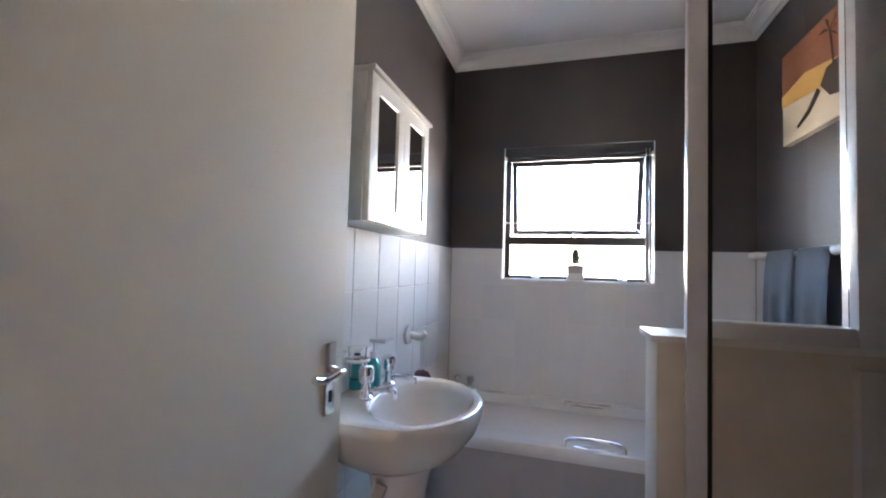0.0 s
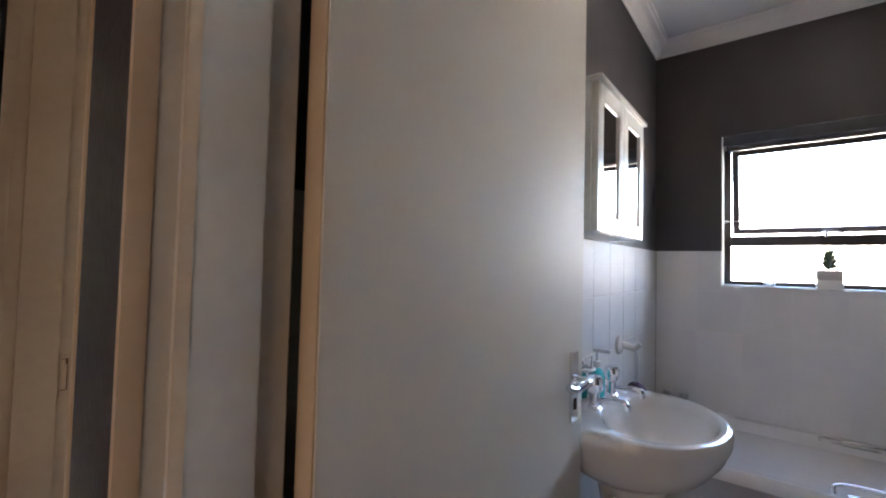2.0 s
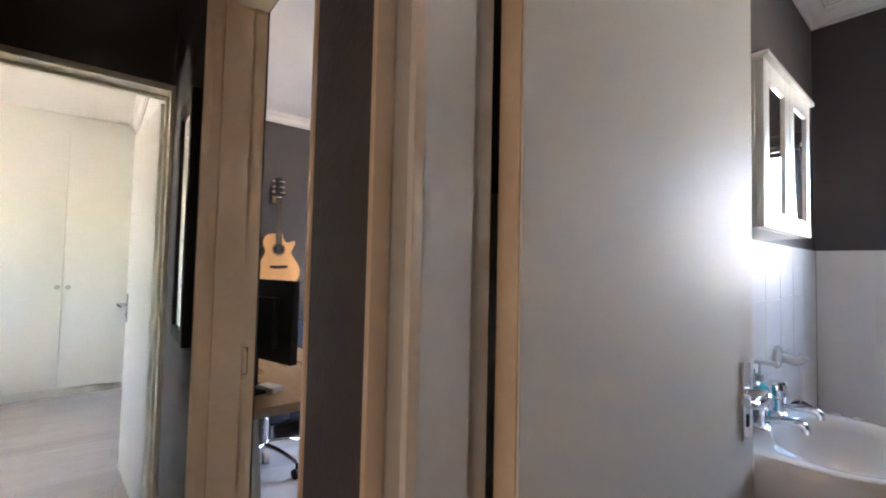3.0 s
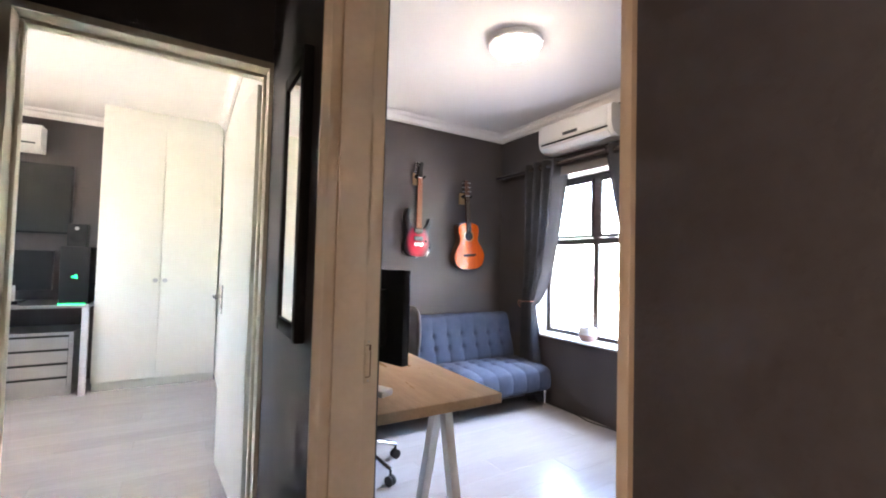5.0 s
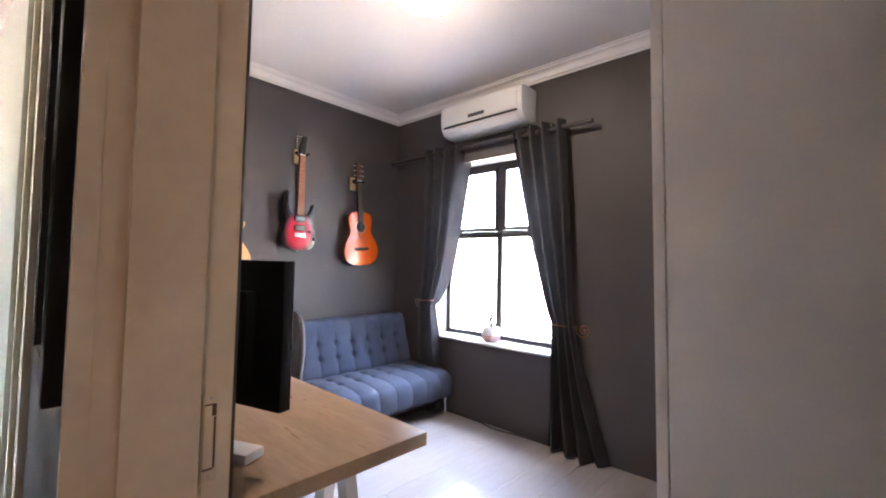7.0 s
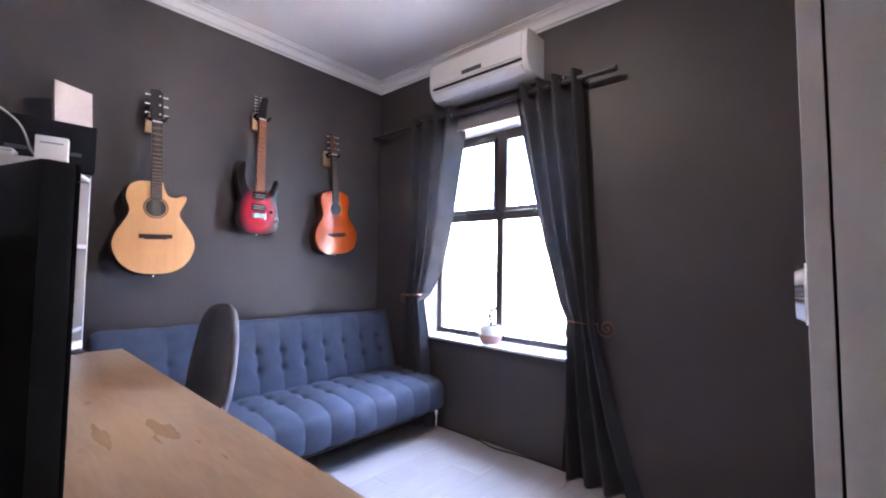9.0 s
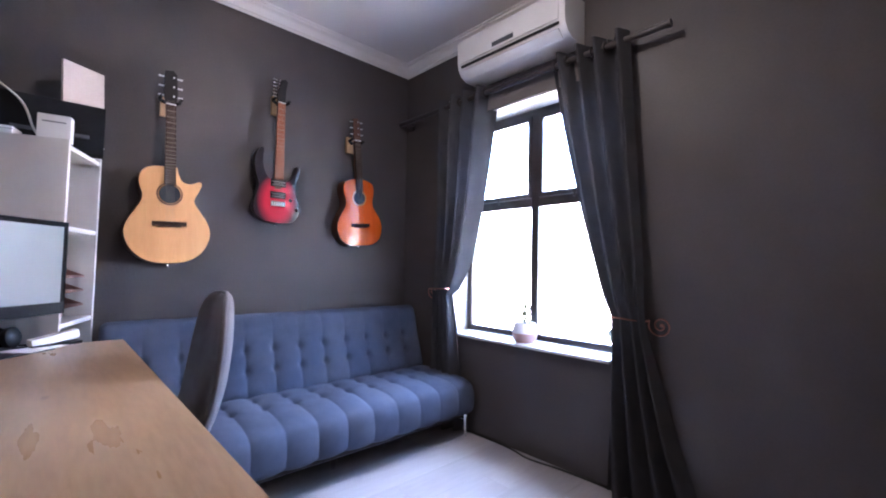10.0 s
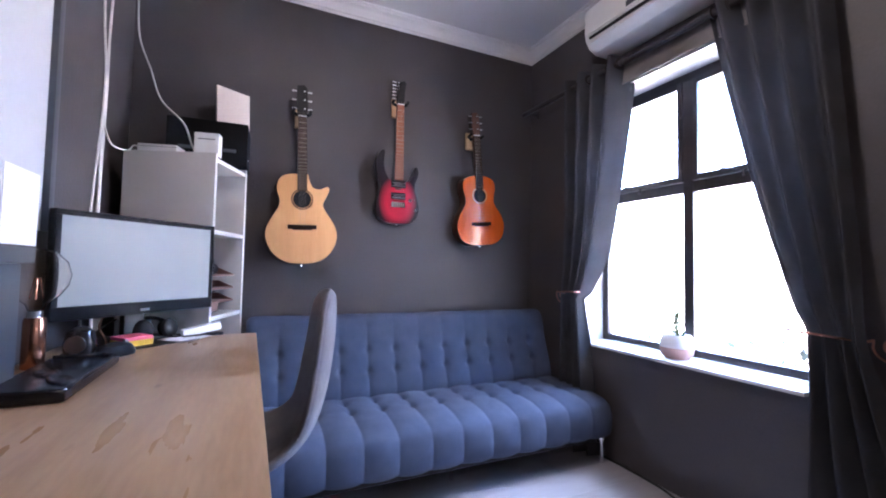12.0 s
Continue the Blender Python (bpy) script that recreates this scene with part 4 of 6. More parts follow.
bulb = part("bulb", lathe([(0.001, 0.1355), (0.014, 0.1355), (0.02, 0.152), (0.042, 0.17), (0.058, 0.195), (0.063, 0.222), (0.055, 0.254), (0.032, 0.278), (0.001, 0.286), (0.001, 0.2845), (0.031, 0.2765), (0.0535, 0.253), (0.0615, 0.222), (0.0565, 0.196), (0.041, 0.1715), (0.019, 0.1535), (0.0125, 0.137), (0.001, 0.137)], 32), SMOKE, lamp, "clear globe bulb")
bulb.visible_shadow = False
part("filament", join(*[rod((0.012 * math.cos(a), 0.012 * math.sin(a), 0.165), (0.005 * math.cos(a), 0.005 * math.sin(a), 0.215), 0.0016, seg=6) for a in (0.3, 1.9, 3.4, 5.0)]), COPPER, bulb)
ph = thing("desk_phone_tray", "black moulded desk tray with a rubber grip", "tray", (0.012, 1.83, DT), 0)
part("tray_body", block((-0.09, -0.23, 0), (0.06, 0.15, 0.022), 0.01), GLOSS_BLACK, ph)
part("raised_rim", tube([(-0.08, -0.215, 0.022), (0.045, -0.215, 0.022), (0.05, -0.1, 0.023), (0.046, 0.12, 0.024), (-0.08, 0.135, 0.024)], 0.006, 8), GLOSS_BLACK, ph)
for x, y, a in ((0.02, -0.13, 30), (-0.03, -0.05, 30)):
    part("moulded_dish", moved(lathe([(0.012, -0.0005), (0.024, -0.0005), (0.024, 0.004), (0.019, 0.0055), (0.012, 0.001)], 24, 0.9, 2.2), Matrix.Translation((x, y, 0.022)) @ pose(0, 0, 0, 0, 0, a)), GLOSS_BLACK, ph)
ms = thing("mouse", "black computer mouse on the desk", "mouse", (0.035, 2.085, DT), -38)
ms.scale = (1.15, 1.15, 1.15)
part("body", moved(lathe([(0.001, 0), (0.03, 0), (0.031, 0.01), (0.024, 0.026), (0.01, 0.033), (0.001, 0.034)], 24, 1.0, 1.7), pose(0, 0, 0)), BLACK, ms)
part("wheel", rod((-0.004, 0.028, 0.03), (0.004, 0.028, 0.03), 0.006, seg=10), DARK_GREY, ms)
mp_ = single("clipboard", moved(block((-0.14, -0.06, 0), (0.14, 0.06, 0.004), 0.001), Matrix.Translation((0.09, 2.262, DT)) @ pose(0, 0, 0, 0, 0, 42)), BLACK, "thin black clipboard on the desk", "clipboard")
nt = thing("note_block", "stack of yellow and pink note paper on a clipboard", "note pad", (0.045, 2.238, DT + 0.0045), 40)
part("yellow_sheets", block((-0.045, -0.04, 0), (0.045, 0.04, 0.018), 0.001), YELLOW_PAPER, nt, "yellow sheets")
part("pink_sheets", block((-0.044, -0.041, 0.0185), (0.044, 0.039, 0.03), 0.001), PINK_PAPER, nt, "pink sheets")
single("loose_paper", moved(block((-0.07, -0.05, 0), (0.07, 0.05, 0.0012), 0.0004), Matrix.Translation((0.185, 2.335, DT + 0.0045)) @ pose(0, 0, 0, 0, 0, 48)), PAPER, "loose white sheet of paper on the desk", "paper")
st = thing("stapler", "white and black stapler on the desk", "stapler", (0.235, 2.388, DT), 25)
part("base", block((-0.07, -0.02, 0), (0.07, 0.02, 0.012), 0.004), BLACK, st)
part("arm", moved(block((-0.07, -0.018, 0.0), (0.065, 0.018, 0.03), 0.01), Matrix.Translation((0, 0, 0.0125)) @ pose(0, 0, 0, 0, -9, 0)), WHITE_PLASTIC, st, "white arm")
hd2 = thing("headphones", "black headphones lying on the desk behind the notes", "headphones", (0.085, 2.365, DT + 0.0045), 35)
part("headband", tube([(-0.05, 0.0, 0.03), (-0.045, 0.03, 0.055), (0.0, 0.045, 0.07), (0.045, 0.03, 0.055), (0.05, 0.0, 0.03)], 0.007, 8), BLACK, hd2)
for sx in (-1, 1):
    cup_ = part("ear_cup", moved(lathe([(0.001, -0.012), (0.03, -0.012), (0.034, -0.004), (0.034, 0.006), (0.024, 0.014), (0.001, 0.015)], 24), Matrix.Translation((sx * 0.045, -0.012, 0.035)) @ pose(0, 0, 0, 80, 0, sx * 25)), BLACK, hd2)
    part("ear_pad", moved(lathe([(0.018, -0.026), (0.03, -0.025), (0.032, -0.0125), (0.018, -0.0125)], 24), Matrix.Translation((sx * 0.045, -0.012, 0.035)) @ pose(0, 0, 0, 80, 0, sx * 25)), MATT_BLACK, cup_)
part("lead", tube([(0.05, 0.0, 0.006), (0.085, -0.02, 0.004), (0.06, -0.05, 0.004), (0.01, -0.035, 0.004), (-0.04, -0.05, 0.004)], 0.003, 6), BLACK, hd2)
cbx = thing("card_box", "small white and blue card box under the monitor", "box", (0.0, 2.385, DT), 38)
part("carton", block((-0.035, -0.015, 0), (0.035, 0.015, 0.075), 0.001), PAPER, cbx)
part("blue_flap", moved(block((-0.012, -0.002, 0), (0.012, 0.0, 0.07), 0.0005), Matrix.Translation((0.045, -0.012, 0.0)) @ pose(0, 0, 0, 0, 14, 0)), material("pale_blue_card", (0.3, 0.42, 0.58), None, 0.7), cbx, "pale blue flap")
spb = thing("desk_speaker", "small round black speaker beside the copper lamp", "speaker", (-0.04, 2.06, DT), -20)
part("body", lathe([(0.001, 0), (0.032, 0), (0.036, 0.01), (0.038, 0.045), (0.03, 0.078), (0.014, 0.09), (0.001, 0.092)], 28), GLOSS_BLACK, spb)
part("ring", moved(lathe([(0.016, -0.003), (0.024, -0.003), (0.024, 0.003), (0.016, 0.003)], 24), Matrix.Translation((0.012, -0.035, 0.045)) @ pose(0, 0, 0, 90, 0, 20)), STEEL, spb)
for nm, mat_c, lab, pts in (("red_lead", TRAY_WOOD, "thin red lead coiled under the monitor", [(-0.09, 2.1, 0.004), (-0.03, 2.16, 0.004), (-0.02, 2.22, 0.02), (-0.06, 2.3, 0.06), (-0.05, 2.33, 0.1)]),
                            ("black_lead", CABLE_BLACK, "black lead hanging behind the monitor onto the desk", [(-0.1, 2.12, 0.004), (-0.05, 2.2, 0.004), (-0.075, 2.27, 0.03), (-0.02, 2.33, 0.08)])):
    single(nm, tube([(x, y, DT + z) for x, y, z in pts], 0.003, 6), mat_c, lab, "cable")
pm = single("phone", moved(block((-0.03, -0.05, 0), (0.03, 0.05, 0.024), 0.009), Matrix.Translation((0.005, 0.97, DT)) @ pose(0, 0, 0, 0, 0, 25)), WHITE_PLASTIC, "small white plastic box near the desk's end", "box")
tw = thing("speaker_tower", "dark grey desktop cabinet with an overhanging lid", "computer", (-0.098, 1.63, DT))
part("body", block((-0.06, -0.14, 0), (0.03, 0.14, 0.27), 0.006), DARK_GREY, tw)
part("lid", block((-0.066, -0.155, 0.271), (0.047, 0.155, 0.305), 0.004), DARK_GREY, tw)
pr = thing("whiteboard", "white notice board on the study wall", "board", (RX + 0.001, 1.8, 1.1))
part("panel", block((0, -0.5, 0.0), (0.004, 0.31, 1.3), 0.001), BOARD_WHITE, pr)
part("edge_strip", block((0, 0.311, 0.0), (0.02, 0.345, 1.3), 0.002), DARK_GREY, pr)
for k, (y, z) in enumerate(((0.185, -0.045), (-0.03, -0.035))):
    single("pinned_sheet", block((RX + 0.0055, 1.8 + y - 0.09, 1.1 + z), (RX + 0.0075, 1.8 + y + 0.1, 1.1 + z + 0.2), 0.0005), PAPER, "white sheet pinned below the notice board", "paper", "pinned sheets")


# ---- study: guitars ----
def outline_mirror(half, w, h):
    pts = smooth_line([(x * w, 0, z * h) for x, z in half], 5)
    right = [(p.x, p.z) for p in pts]
    return right + [(-x, z) for x, z in right[::-1][1:-1]]


HALF = [(0, 0), (0.5, 0.012), (0.86, 0.1), (1.0, 0.27), (0.88, 0.43), (0.64, 0.575), (0.6, 0.68), (0.68, 0.82), (0.61, 0.94), (0.27, 0.997), (0, 1)]
JUMBO = [(0, 0), (0.32, 0.01), (0.6, 0.05), (0.83, 0.13), (0.97, 0.24), (1.0, 0.34), (0.93, 0.44), (0.78, 0.54), (0.66, 0.62), (0.62, 0.7), (0.7, 0.82), (0.63, 0.93), (0.4, 0.99), (0, 1)]
CUT = [(0, 0), (0.32, 0.01), (0.6, 0.05), (0.83, 0.13), (0.97, 0.24), (1.0, 0.34), (0.92, 0.44), (0.76, 0.54), (0.62, 0.625), (0.6, 0.68), (0.7, 0.76), (0.78, 0.84), (0.72, 0.872), (0.5, 0.84), (0.3, 0.86), (0.2, 0.94), (0.16, 1.0), (0, 1)]


def neck_parts(g, z0, z1, w0, w1, board, neck_mat, head_len, head_w, head_mat, frets, y, inline=False, head_label="", peg_mat=CHROME):
    """Neck, fretboard, frets, strings, nut, headstock and pegs, from the body joint z0 to the nut z1."""
    part("neck", block((-w1 / 2 + 0.002, y + 0.004, z0 - 0.06), (w1 / 2 - 0.002, y + 0.026, z1), 0.006), neck_mat, g)
    bmn = bmesh.new()
    vs = [bmn.verts.new(c) for c in ((-w0 / 2, y - 0.004, z0), (w0 / 2, y - 0.004, z0), (w1 / 2, y - 0.004, z1), (-w1 / 2, y - 0.004, z1),
                                     (-w0 / 2, y + 0.004, z0), (w0 / 2, y + 0.004, z0), (w1 / 2, y + 0.004, z1), (-w1 / 2, y + 0.004, z1))]
    for f in ((0, 1, 2, 3), (7, 6, 5, 4), (0, 4, 5, 1), (1, 5, 6, 2), (2, 6, 7, 3), (3, 7, 4, 0)):
        bmn.faces.new([vs[i] for i in f])
    fbd = part("fretboard", bmn, board, g)
    scale_len = (z1 - z0) * 1.42
    fr_ = None
    for k in range(1, frets + 1):
        z = z1 - scale_len * (1 - 2 ** (-k / 12))
        if z < z0 + 0.004:
            break
        t = (z - z0) / (z1 - z0)
        w = w0 + (w1 - w0) * t
        b = block((-w / 2, y - 0.0052, z - 0.0008), (w / 2, y - 0.0042, z + 0.0008), 0)
        fr_ = b if fr_ is None else join(fr_, b)
    tagged(part("frets", fr_, FRET, fbd), kind="stuff")
    part("nut", block((-w1 / 2, y - 0.007, z1), (w1 / 2, y + 0.003, z1 + 0.005), 0.001), PAPER, g)
    slant = [(-w1 / 2, z1 + 0.005), (w1 / 2, z1 + 0.005), (0.025, z1 + 0.04), (0.027, z1 + 0.09), (0.034, z1 + 0.138), (0.021, z1 + 0.152), (-0.006, z1 + 0.138), (-0.025, z1 + 0.043)]
    hd = part("headstock", plate(slant if inline else [(-w1 / 2, z1 + 0.005), (w1 / 2, z1 + 0.005), (head_w * 0.5, z1 + 0.05), (head_w * 0.42, z1 + head_len * 0.9), (0.01, z1 + head_len), (-head_w * 0.42, z1 + head_len * 0.96), (-head_w * 0.5, z1 + 0.05)],
                                  y + 0.002, y + 0.016, 0.002), head_mat, g, head_label)
    peg = mesh_of("tuning_peg", join(rod((0, 0, 0), (0.016, 0, 0), 0.004, seg=8), moved(lathe([(0.001, -0.004), (0.0065, -0.004), (0.0065, 0.004), (0.001, 0.004)], 10, 1, 0.6), Matrix.Translation((0.018, 0, 0)) @ pose(0, 0, 0, 90, 0, 0)),
                                     rod((-0.016, -0.014, 0), (-0.016, 0.004, 0), 0.004, seg=8)), peg_mat)
    for k in range(3):
        for s in (-1, 1):
            z = z1 + 0.045 + k * head_len * 0.27
            if inline:
                z, s2 = z1 + 0.035 + (2 * k + (s > 0)) * head_len * 0.112, -1
            else:
                s2 = s
            piece("tuning_peg", peg, g, (s2 * head_w * 0.46, y + 0.009, z), (0, 0, 0 if s2 > 0 else 180))
    return hd


def strings(g, z0, z1, y, w):
    part("strings", join(*[rod((w * (k / 5 - 0.5), y, z0), (0.8 * w * (k / 5 - 0.5), y, z1), 0.0003, seg=5) for k in range(6)]), FRET, g)


def acoustic(name, label, at, lean, bw, bh, total, top, side, cut, deep, neck_w, board, head_w):
    g = thing(name, label, "guitar", at, 0, "guitars on the wall")
    g.matrix_basis = pose(*at, 0, lean, 0)
    half = bw / 2
    if cut:
        r = [(p.x, p.z) for p in smooth_line([(x * half, 0, z * bh) for x, z in CUT], 5)]
        lft = [(-p.x, p.z) for p in smooth_line([(x * half, 0, z * bh) for x, z in JUMBO], 5)]
        line = r + lft[::-1][1:-1]
    else:
        line = outline_mirror(HALF, half, bh)
    part("body", plate(line, -deep + 0.004, 0, 0.005), side, g)
    part("soundboard", plate([(x * 0.985, z * 0.985 + 0.004) for x, z in line], -deep, -deep + 0.0045, 0.001), top, g)
    hz = bh * 0.715
    bz = bh * (0.41 if cut else 0.31)
    hole = part("soundhole", moved(lathe([(0.001, 0), (bw * 0.125, 0), (bw * 0.125, 0.0012), (0.001, 0.0012)], 36), Matrix.Translation((0, -deep, hz)) @ pose(0, 0, 0, 90, 0, 0)), BLACK, g, "dark soundhole")
    bm = bmesh.new()
    ra, rb = bw * 0.135, bw * 0.152
    for k in range(40):
        a0, a1 = 2 * math.pi * k / 40, 2 * math.pi * (k + 1) / 40
        bm.faces.new([bm.verts.new((r_ * math.cos(a), -deep - 0.0008, hz + r_ * math.sin(a))) for r_, a in ((ra, a0), (rb, a0), (rb, a1), (ra, a1))])
    bmesh.ops.remove_doubles(bm, verts=bm.verts, dist=1e-5)
    bmesh.ops.solidify(bm, geom=bm.faces[:], thickness=0.0006)
    part("rosette", bm, PALE_WOOD if not cut else MAHOG, hole)
    part("bridge", join(block((-bw * 0.2, -deep - 0.009, bz - 0.011), (bw * 0.2, -deep - 0.0002, bz + 0.011), 0.003), block((-0.05, -deep - 0.0105, bz - 0.016), (0.05, -deep - 0.0003, bz - 0.0112), 0.002), block((-0.036, -deep - 0.0125, bz + 0.003), (0.036, -deep - 0.0092, bz + 0.006), 0.0005)), ROSEWOOD, g, "dark rosewood bridge")
    zn = total - head_w * 2.35
    neck_parts(g, hz + bw * 0.12, zn, neck_w * 1.15, neck_w, board, MAHOG, total - zn, head_w * 0.82, MAHOG if not cut else BLACK_WOOD, 20, -deep - 0.005, peg_mat=STEEL)
    strings(g, bz + 0.003, zn + 0.02, -deep - 0.0115, neck_w * 0.8)
    part("strap_button", rod((0, -deep / 2, -0.012), (0, -deep / 2, 0.002), 0.006, seg=10), CHROME, g)
    return g


acoustic("acoustic_guitar", "natural spruce cutaway acoustic guitar hanging on the wall", (0.645, GY - 0.012, 1.021), -1.8, 0.372, 0.49, 0.975, SPRUCE, MAHOG, True, 0.085, 0.043, ROSEWOOD, 0.075)
acoustic("classical_guitar", "small orange lacquered classical guitar hanging on the wall", (1.757, GY - 0.014, 1.166), -4.6, 0.352, 0.455, 0.868, ORANGE_TOP, MAHOG, False, 0.08, 0.046, ROSEWOOD, 0.066)

E_OUT = [(0, 0), (0.08, 0.006), (0.122, 0.045), (0.134, 0.1), (0.12, 0.165), (0.106, 0.21), (0.108, 0.25), (0.121, 0.285), (0.128, 0.315), (0.122, 0.345), (0.11, 0.352), (0.102, 0.335), (0.09, 0.296), (0.062, 0.262), (0.03, 0.25),
         (-0.028, 0.254), (-0.056, 0.264), (-0.076, 0.294), (-0.088, 0.335), (-0.09, 0.38), (-0.086, 0.418), (-0.093, 0.437), (-0.112, 0.428), (-0.133, 0.392), (-0.14, 0.34), (-0.13, 0.28), (-0.112, 0.22), (-0.124, 0.16), (-0.139, 0.1), (-0.128, 0.045), (-0.08, 0.008)]
eg = thing("electric_guitar", "red-burst electric guitar with black horns hanging on the wall", "guitar", (1.178, GY - 0.045, 1.273), 0, "guitars on the wall")
eo = [(p.x, p.z) for p in smooth_line([(x, 0, z) for x, z in E_OUT + [(0, 0)]], 4)][:-1]
eb = part("body", moved(plate(eo, -0.042, 0, 0.005), Matrix.Translation((0, 0, 0))), RED_BURST, eg)
neck_parts(eg, 0.262, 0.715, 0.054, 0.043, MAPLE_RED, MAHOG, 0.18, 0.062, BLACK_WOOD, 24, -0.05, True)
for z in (0.235, 0.165):
    pk = part("pickup", block((-0.045, -0.05, z - 0.02), (0.045, -0.0421, z + 0.02), 0.002), BLACK, eg, "black humbucker pickup")
    part("pole_pieces", join(*[rod((0.01 * k - 0.025, -0.052, z), (0.01 * k - 0.025, -0.0495, z), 0.0025, seg=8) for k in range(6)], *[block((-0.04, -0.0512, z - 0.011 + d), (0.04, -0.0498, z - 0.008 + d), 0) for d in (0, 0.018)]), STEEL, pk)
part("bridge", join(block((-0.042, -0.052, 0.098), (0.042, -0.0421, 0.128), 0.002), *[block((0.013 * k - 0.038, -0.058, 0.1), (0.013 * k - 0.028, -0.0521, 0.126), 0.001) for k in range(6)]), CHROME, eg, "chrome bridge")
for x, z in ((0.07, 0.14), (0.108, 0.085)):
    part("knob", rod((x, -0.06, z), (x, -0.0421, z), 0.009), CHROME, eg, "chrome knob")
part("switch", rod((0.1, -0.058, 0.15), (0.096, -0.042, 0.15), 0.003, seg=8), CHROME, eg)
part("strap_button", rod((0, -0.02, -0.012), (0, -0.02, 0.002), 0.006, seg=10), CHROME, eg)
strings(eg, 0.112, 0.73, -0.059, 0.05)
for x, z, y in ((0.618, 1.845, 0.1), (1.178, 2.0, 0.095), (1.695, 1.87, 0.1)):
    hk = thing("guitar_hanger", "pale wooden wall hanger with a black yoke", "hanger", (x, GY, z), 0, "guitar hangers")
    part("block", block((-0.03, -0.022, -0.065), (0.03, -0.0005, 0.045), 0.004), PALE_WOOD, hk)
    part("yoke", join(tube([(0, -0.02, 0.0), (0, -0.045, 0.0), (0, -0.06, 0.0)], 0.007, 8), tube([(-0.043, -y - 0.012, 0.006), (-0.04, -0.07, 0.0), (0, -0.055, -0.004), (0.04, -0.07, 0.0), (0.043, -y - 0.012, 0.006)], 0.009, 8)), BLACK, hk)

# ---- study: curtains ----
CURT_X = 2.126


def curtain(label, top, tie, foot, tie_z, inner, seed, lit_edge, group="study curtains"):
    """Pleated cloth from the rod, gathered at tie_z and falling to the floor; each of top, tie and foot is (y0, y1).
    lit_edge: the side (0 or 1), if any, whose hem turns back to the window."""
    cu = thing("curtain", label, "curtain", (CURT_X, top[0], 0.012), group=group)
    rnd = random.Random(seed)
    ph = [rnd.uniform(0, 6.28) for _ in range(4)]
    bm = bmesh.new()
    N, M = 128, 64
    top_z = 2.165
    grid = []
    for j in range(M + 1):
        z = 0.012 + (top_z - 0.012) * j / M
        if z > tie_z:
            s = (z - tie_z) / (top_z - tie_z)
            e0 = s ** inner[0]
            e1 = s ** inner[1]
            a, b = tie[0] + (top[0] - tie[0]) * e0, tie[1] + (top[1] - tie[1]) * e1
        else:
            s = (tie_z - z) / tie_z
            e = s ** 0.75
            a, b = tie[0] + (foot[0] - tie[0]) * s ** 1.25, tie[1] + (foot[1] - tie[1]) * e
        row = []
        near = math.exp(-((z - tie_z) / 0.16) ** 2)
        for i in range(N + 1):
            u = i / N
            amp = (0.036 + 0.008 * math.sin(3 * z + ph[0])) * (1 - 0.55 * near)
            wave = math.sin(2 * math.pi * 4 * u + 0.35 * math.sin(2.1 * z + ph[1]) + ph[2])
            x = amp * (wave + 0.07 * math.sin(2 * math.pi * 8 * u + 1.3 * z + ph[3])) + 0.006 * math.sin(9 * u + 2.2 * z + ph[2]) - 0.02 * near
            q = 1 if lit_edge is None else abs(u - lit_edge)
            if q < 0.16:
                k = (1 - q / 0.16) ** 1.7
                x = x * (1 - k) + (0.095 if z > tie_z else 0.04) * k * (1 - 0.6 * near)
            if z < 0.3:
                x -= 0.02 * (1 - z / 0.3) * math.sin(9 * u + ph[3])
            row.append(bm.verts.new((x, a + (b - a) * (u + 0.012 * math.sin(11 * u + 2 * z)) - top[0], z - 0.012)))
        grid.append(row)
    for p, q in zip(grid, grid[1:]):
        for i in range(N):
            bm.faces.new((p[i], p[i + 1], q[i + 1], q[i]))
    bmesh.ops.solidify(bm, geom=bm.faces[:], thickness=0.004)
    part("cloth", bm, CURTAIN_CLOTH, cu)
    for k in range(6):
        y = (top[1] - top[0]) * (k + 0.5) / 6
        part("eyelet", moved(lathe([(0.018, -0.003), (0.028, -0.003), (0.028, 0.003), (0.018, 0.003)], 20), Matrix.Translation((0.0, y, 2.101)) @ pose(0, 0, 0, 90, 0, 0)), BRONZE, cu, "dark metal eyelet")
    return cu


curtain("charcoal eyelet curtain tied back with copper wire", (1.262, 1.672), (1.172, 1.326), (0.95, 1.362), 0.835, (1.0, 0.72), 3, None)
curtain("charcoal eyelet curtain gathered beside the sofa", (2.096, 2.54), (2.395, 2.555), (2.27, 2.572), 0.86, (0.6, 1.0), 8, 0)
rodp = thing("curtain_rod", "dark metal curtain rod below the air conditioner", "curtain rod", (CURT_X, 1.08, 2.113))
part("pole", rod((0, 0, 0), (0, 1.905, 0), 0.0155), BRONZE, rodp)
part("finial", rod((0, -0.012, 0), (0, 0.002, 0), 0.017), BRONZE, rodp)
for y in (0.17, 1.84):
    part("bracket", join(rod((0.0, y, -0.012), (0.073, y, -0.012), 0.005), block((0.067, y - 0.012, -0.04), (0.0735, y + 0.012, 0.012), 0.002)), BRONZE, rodp)
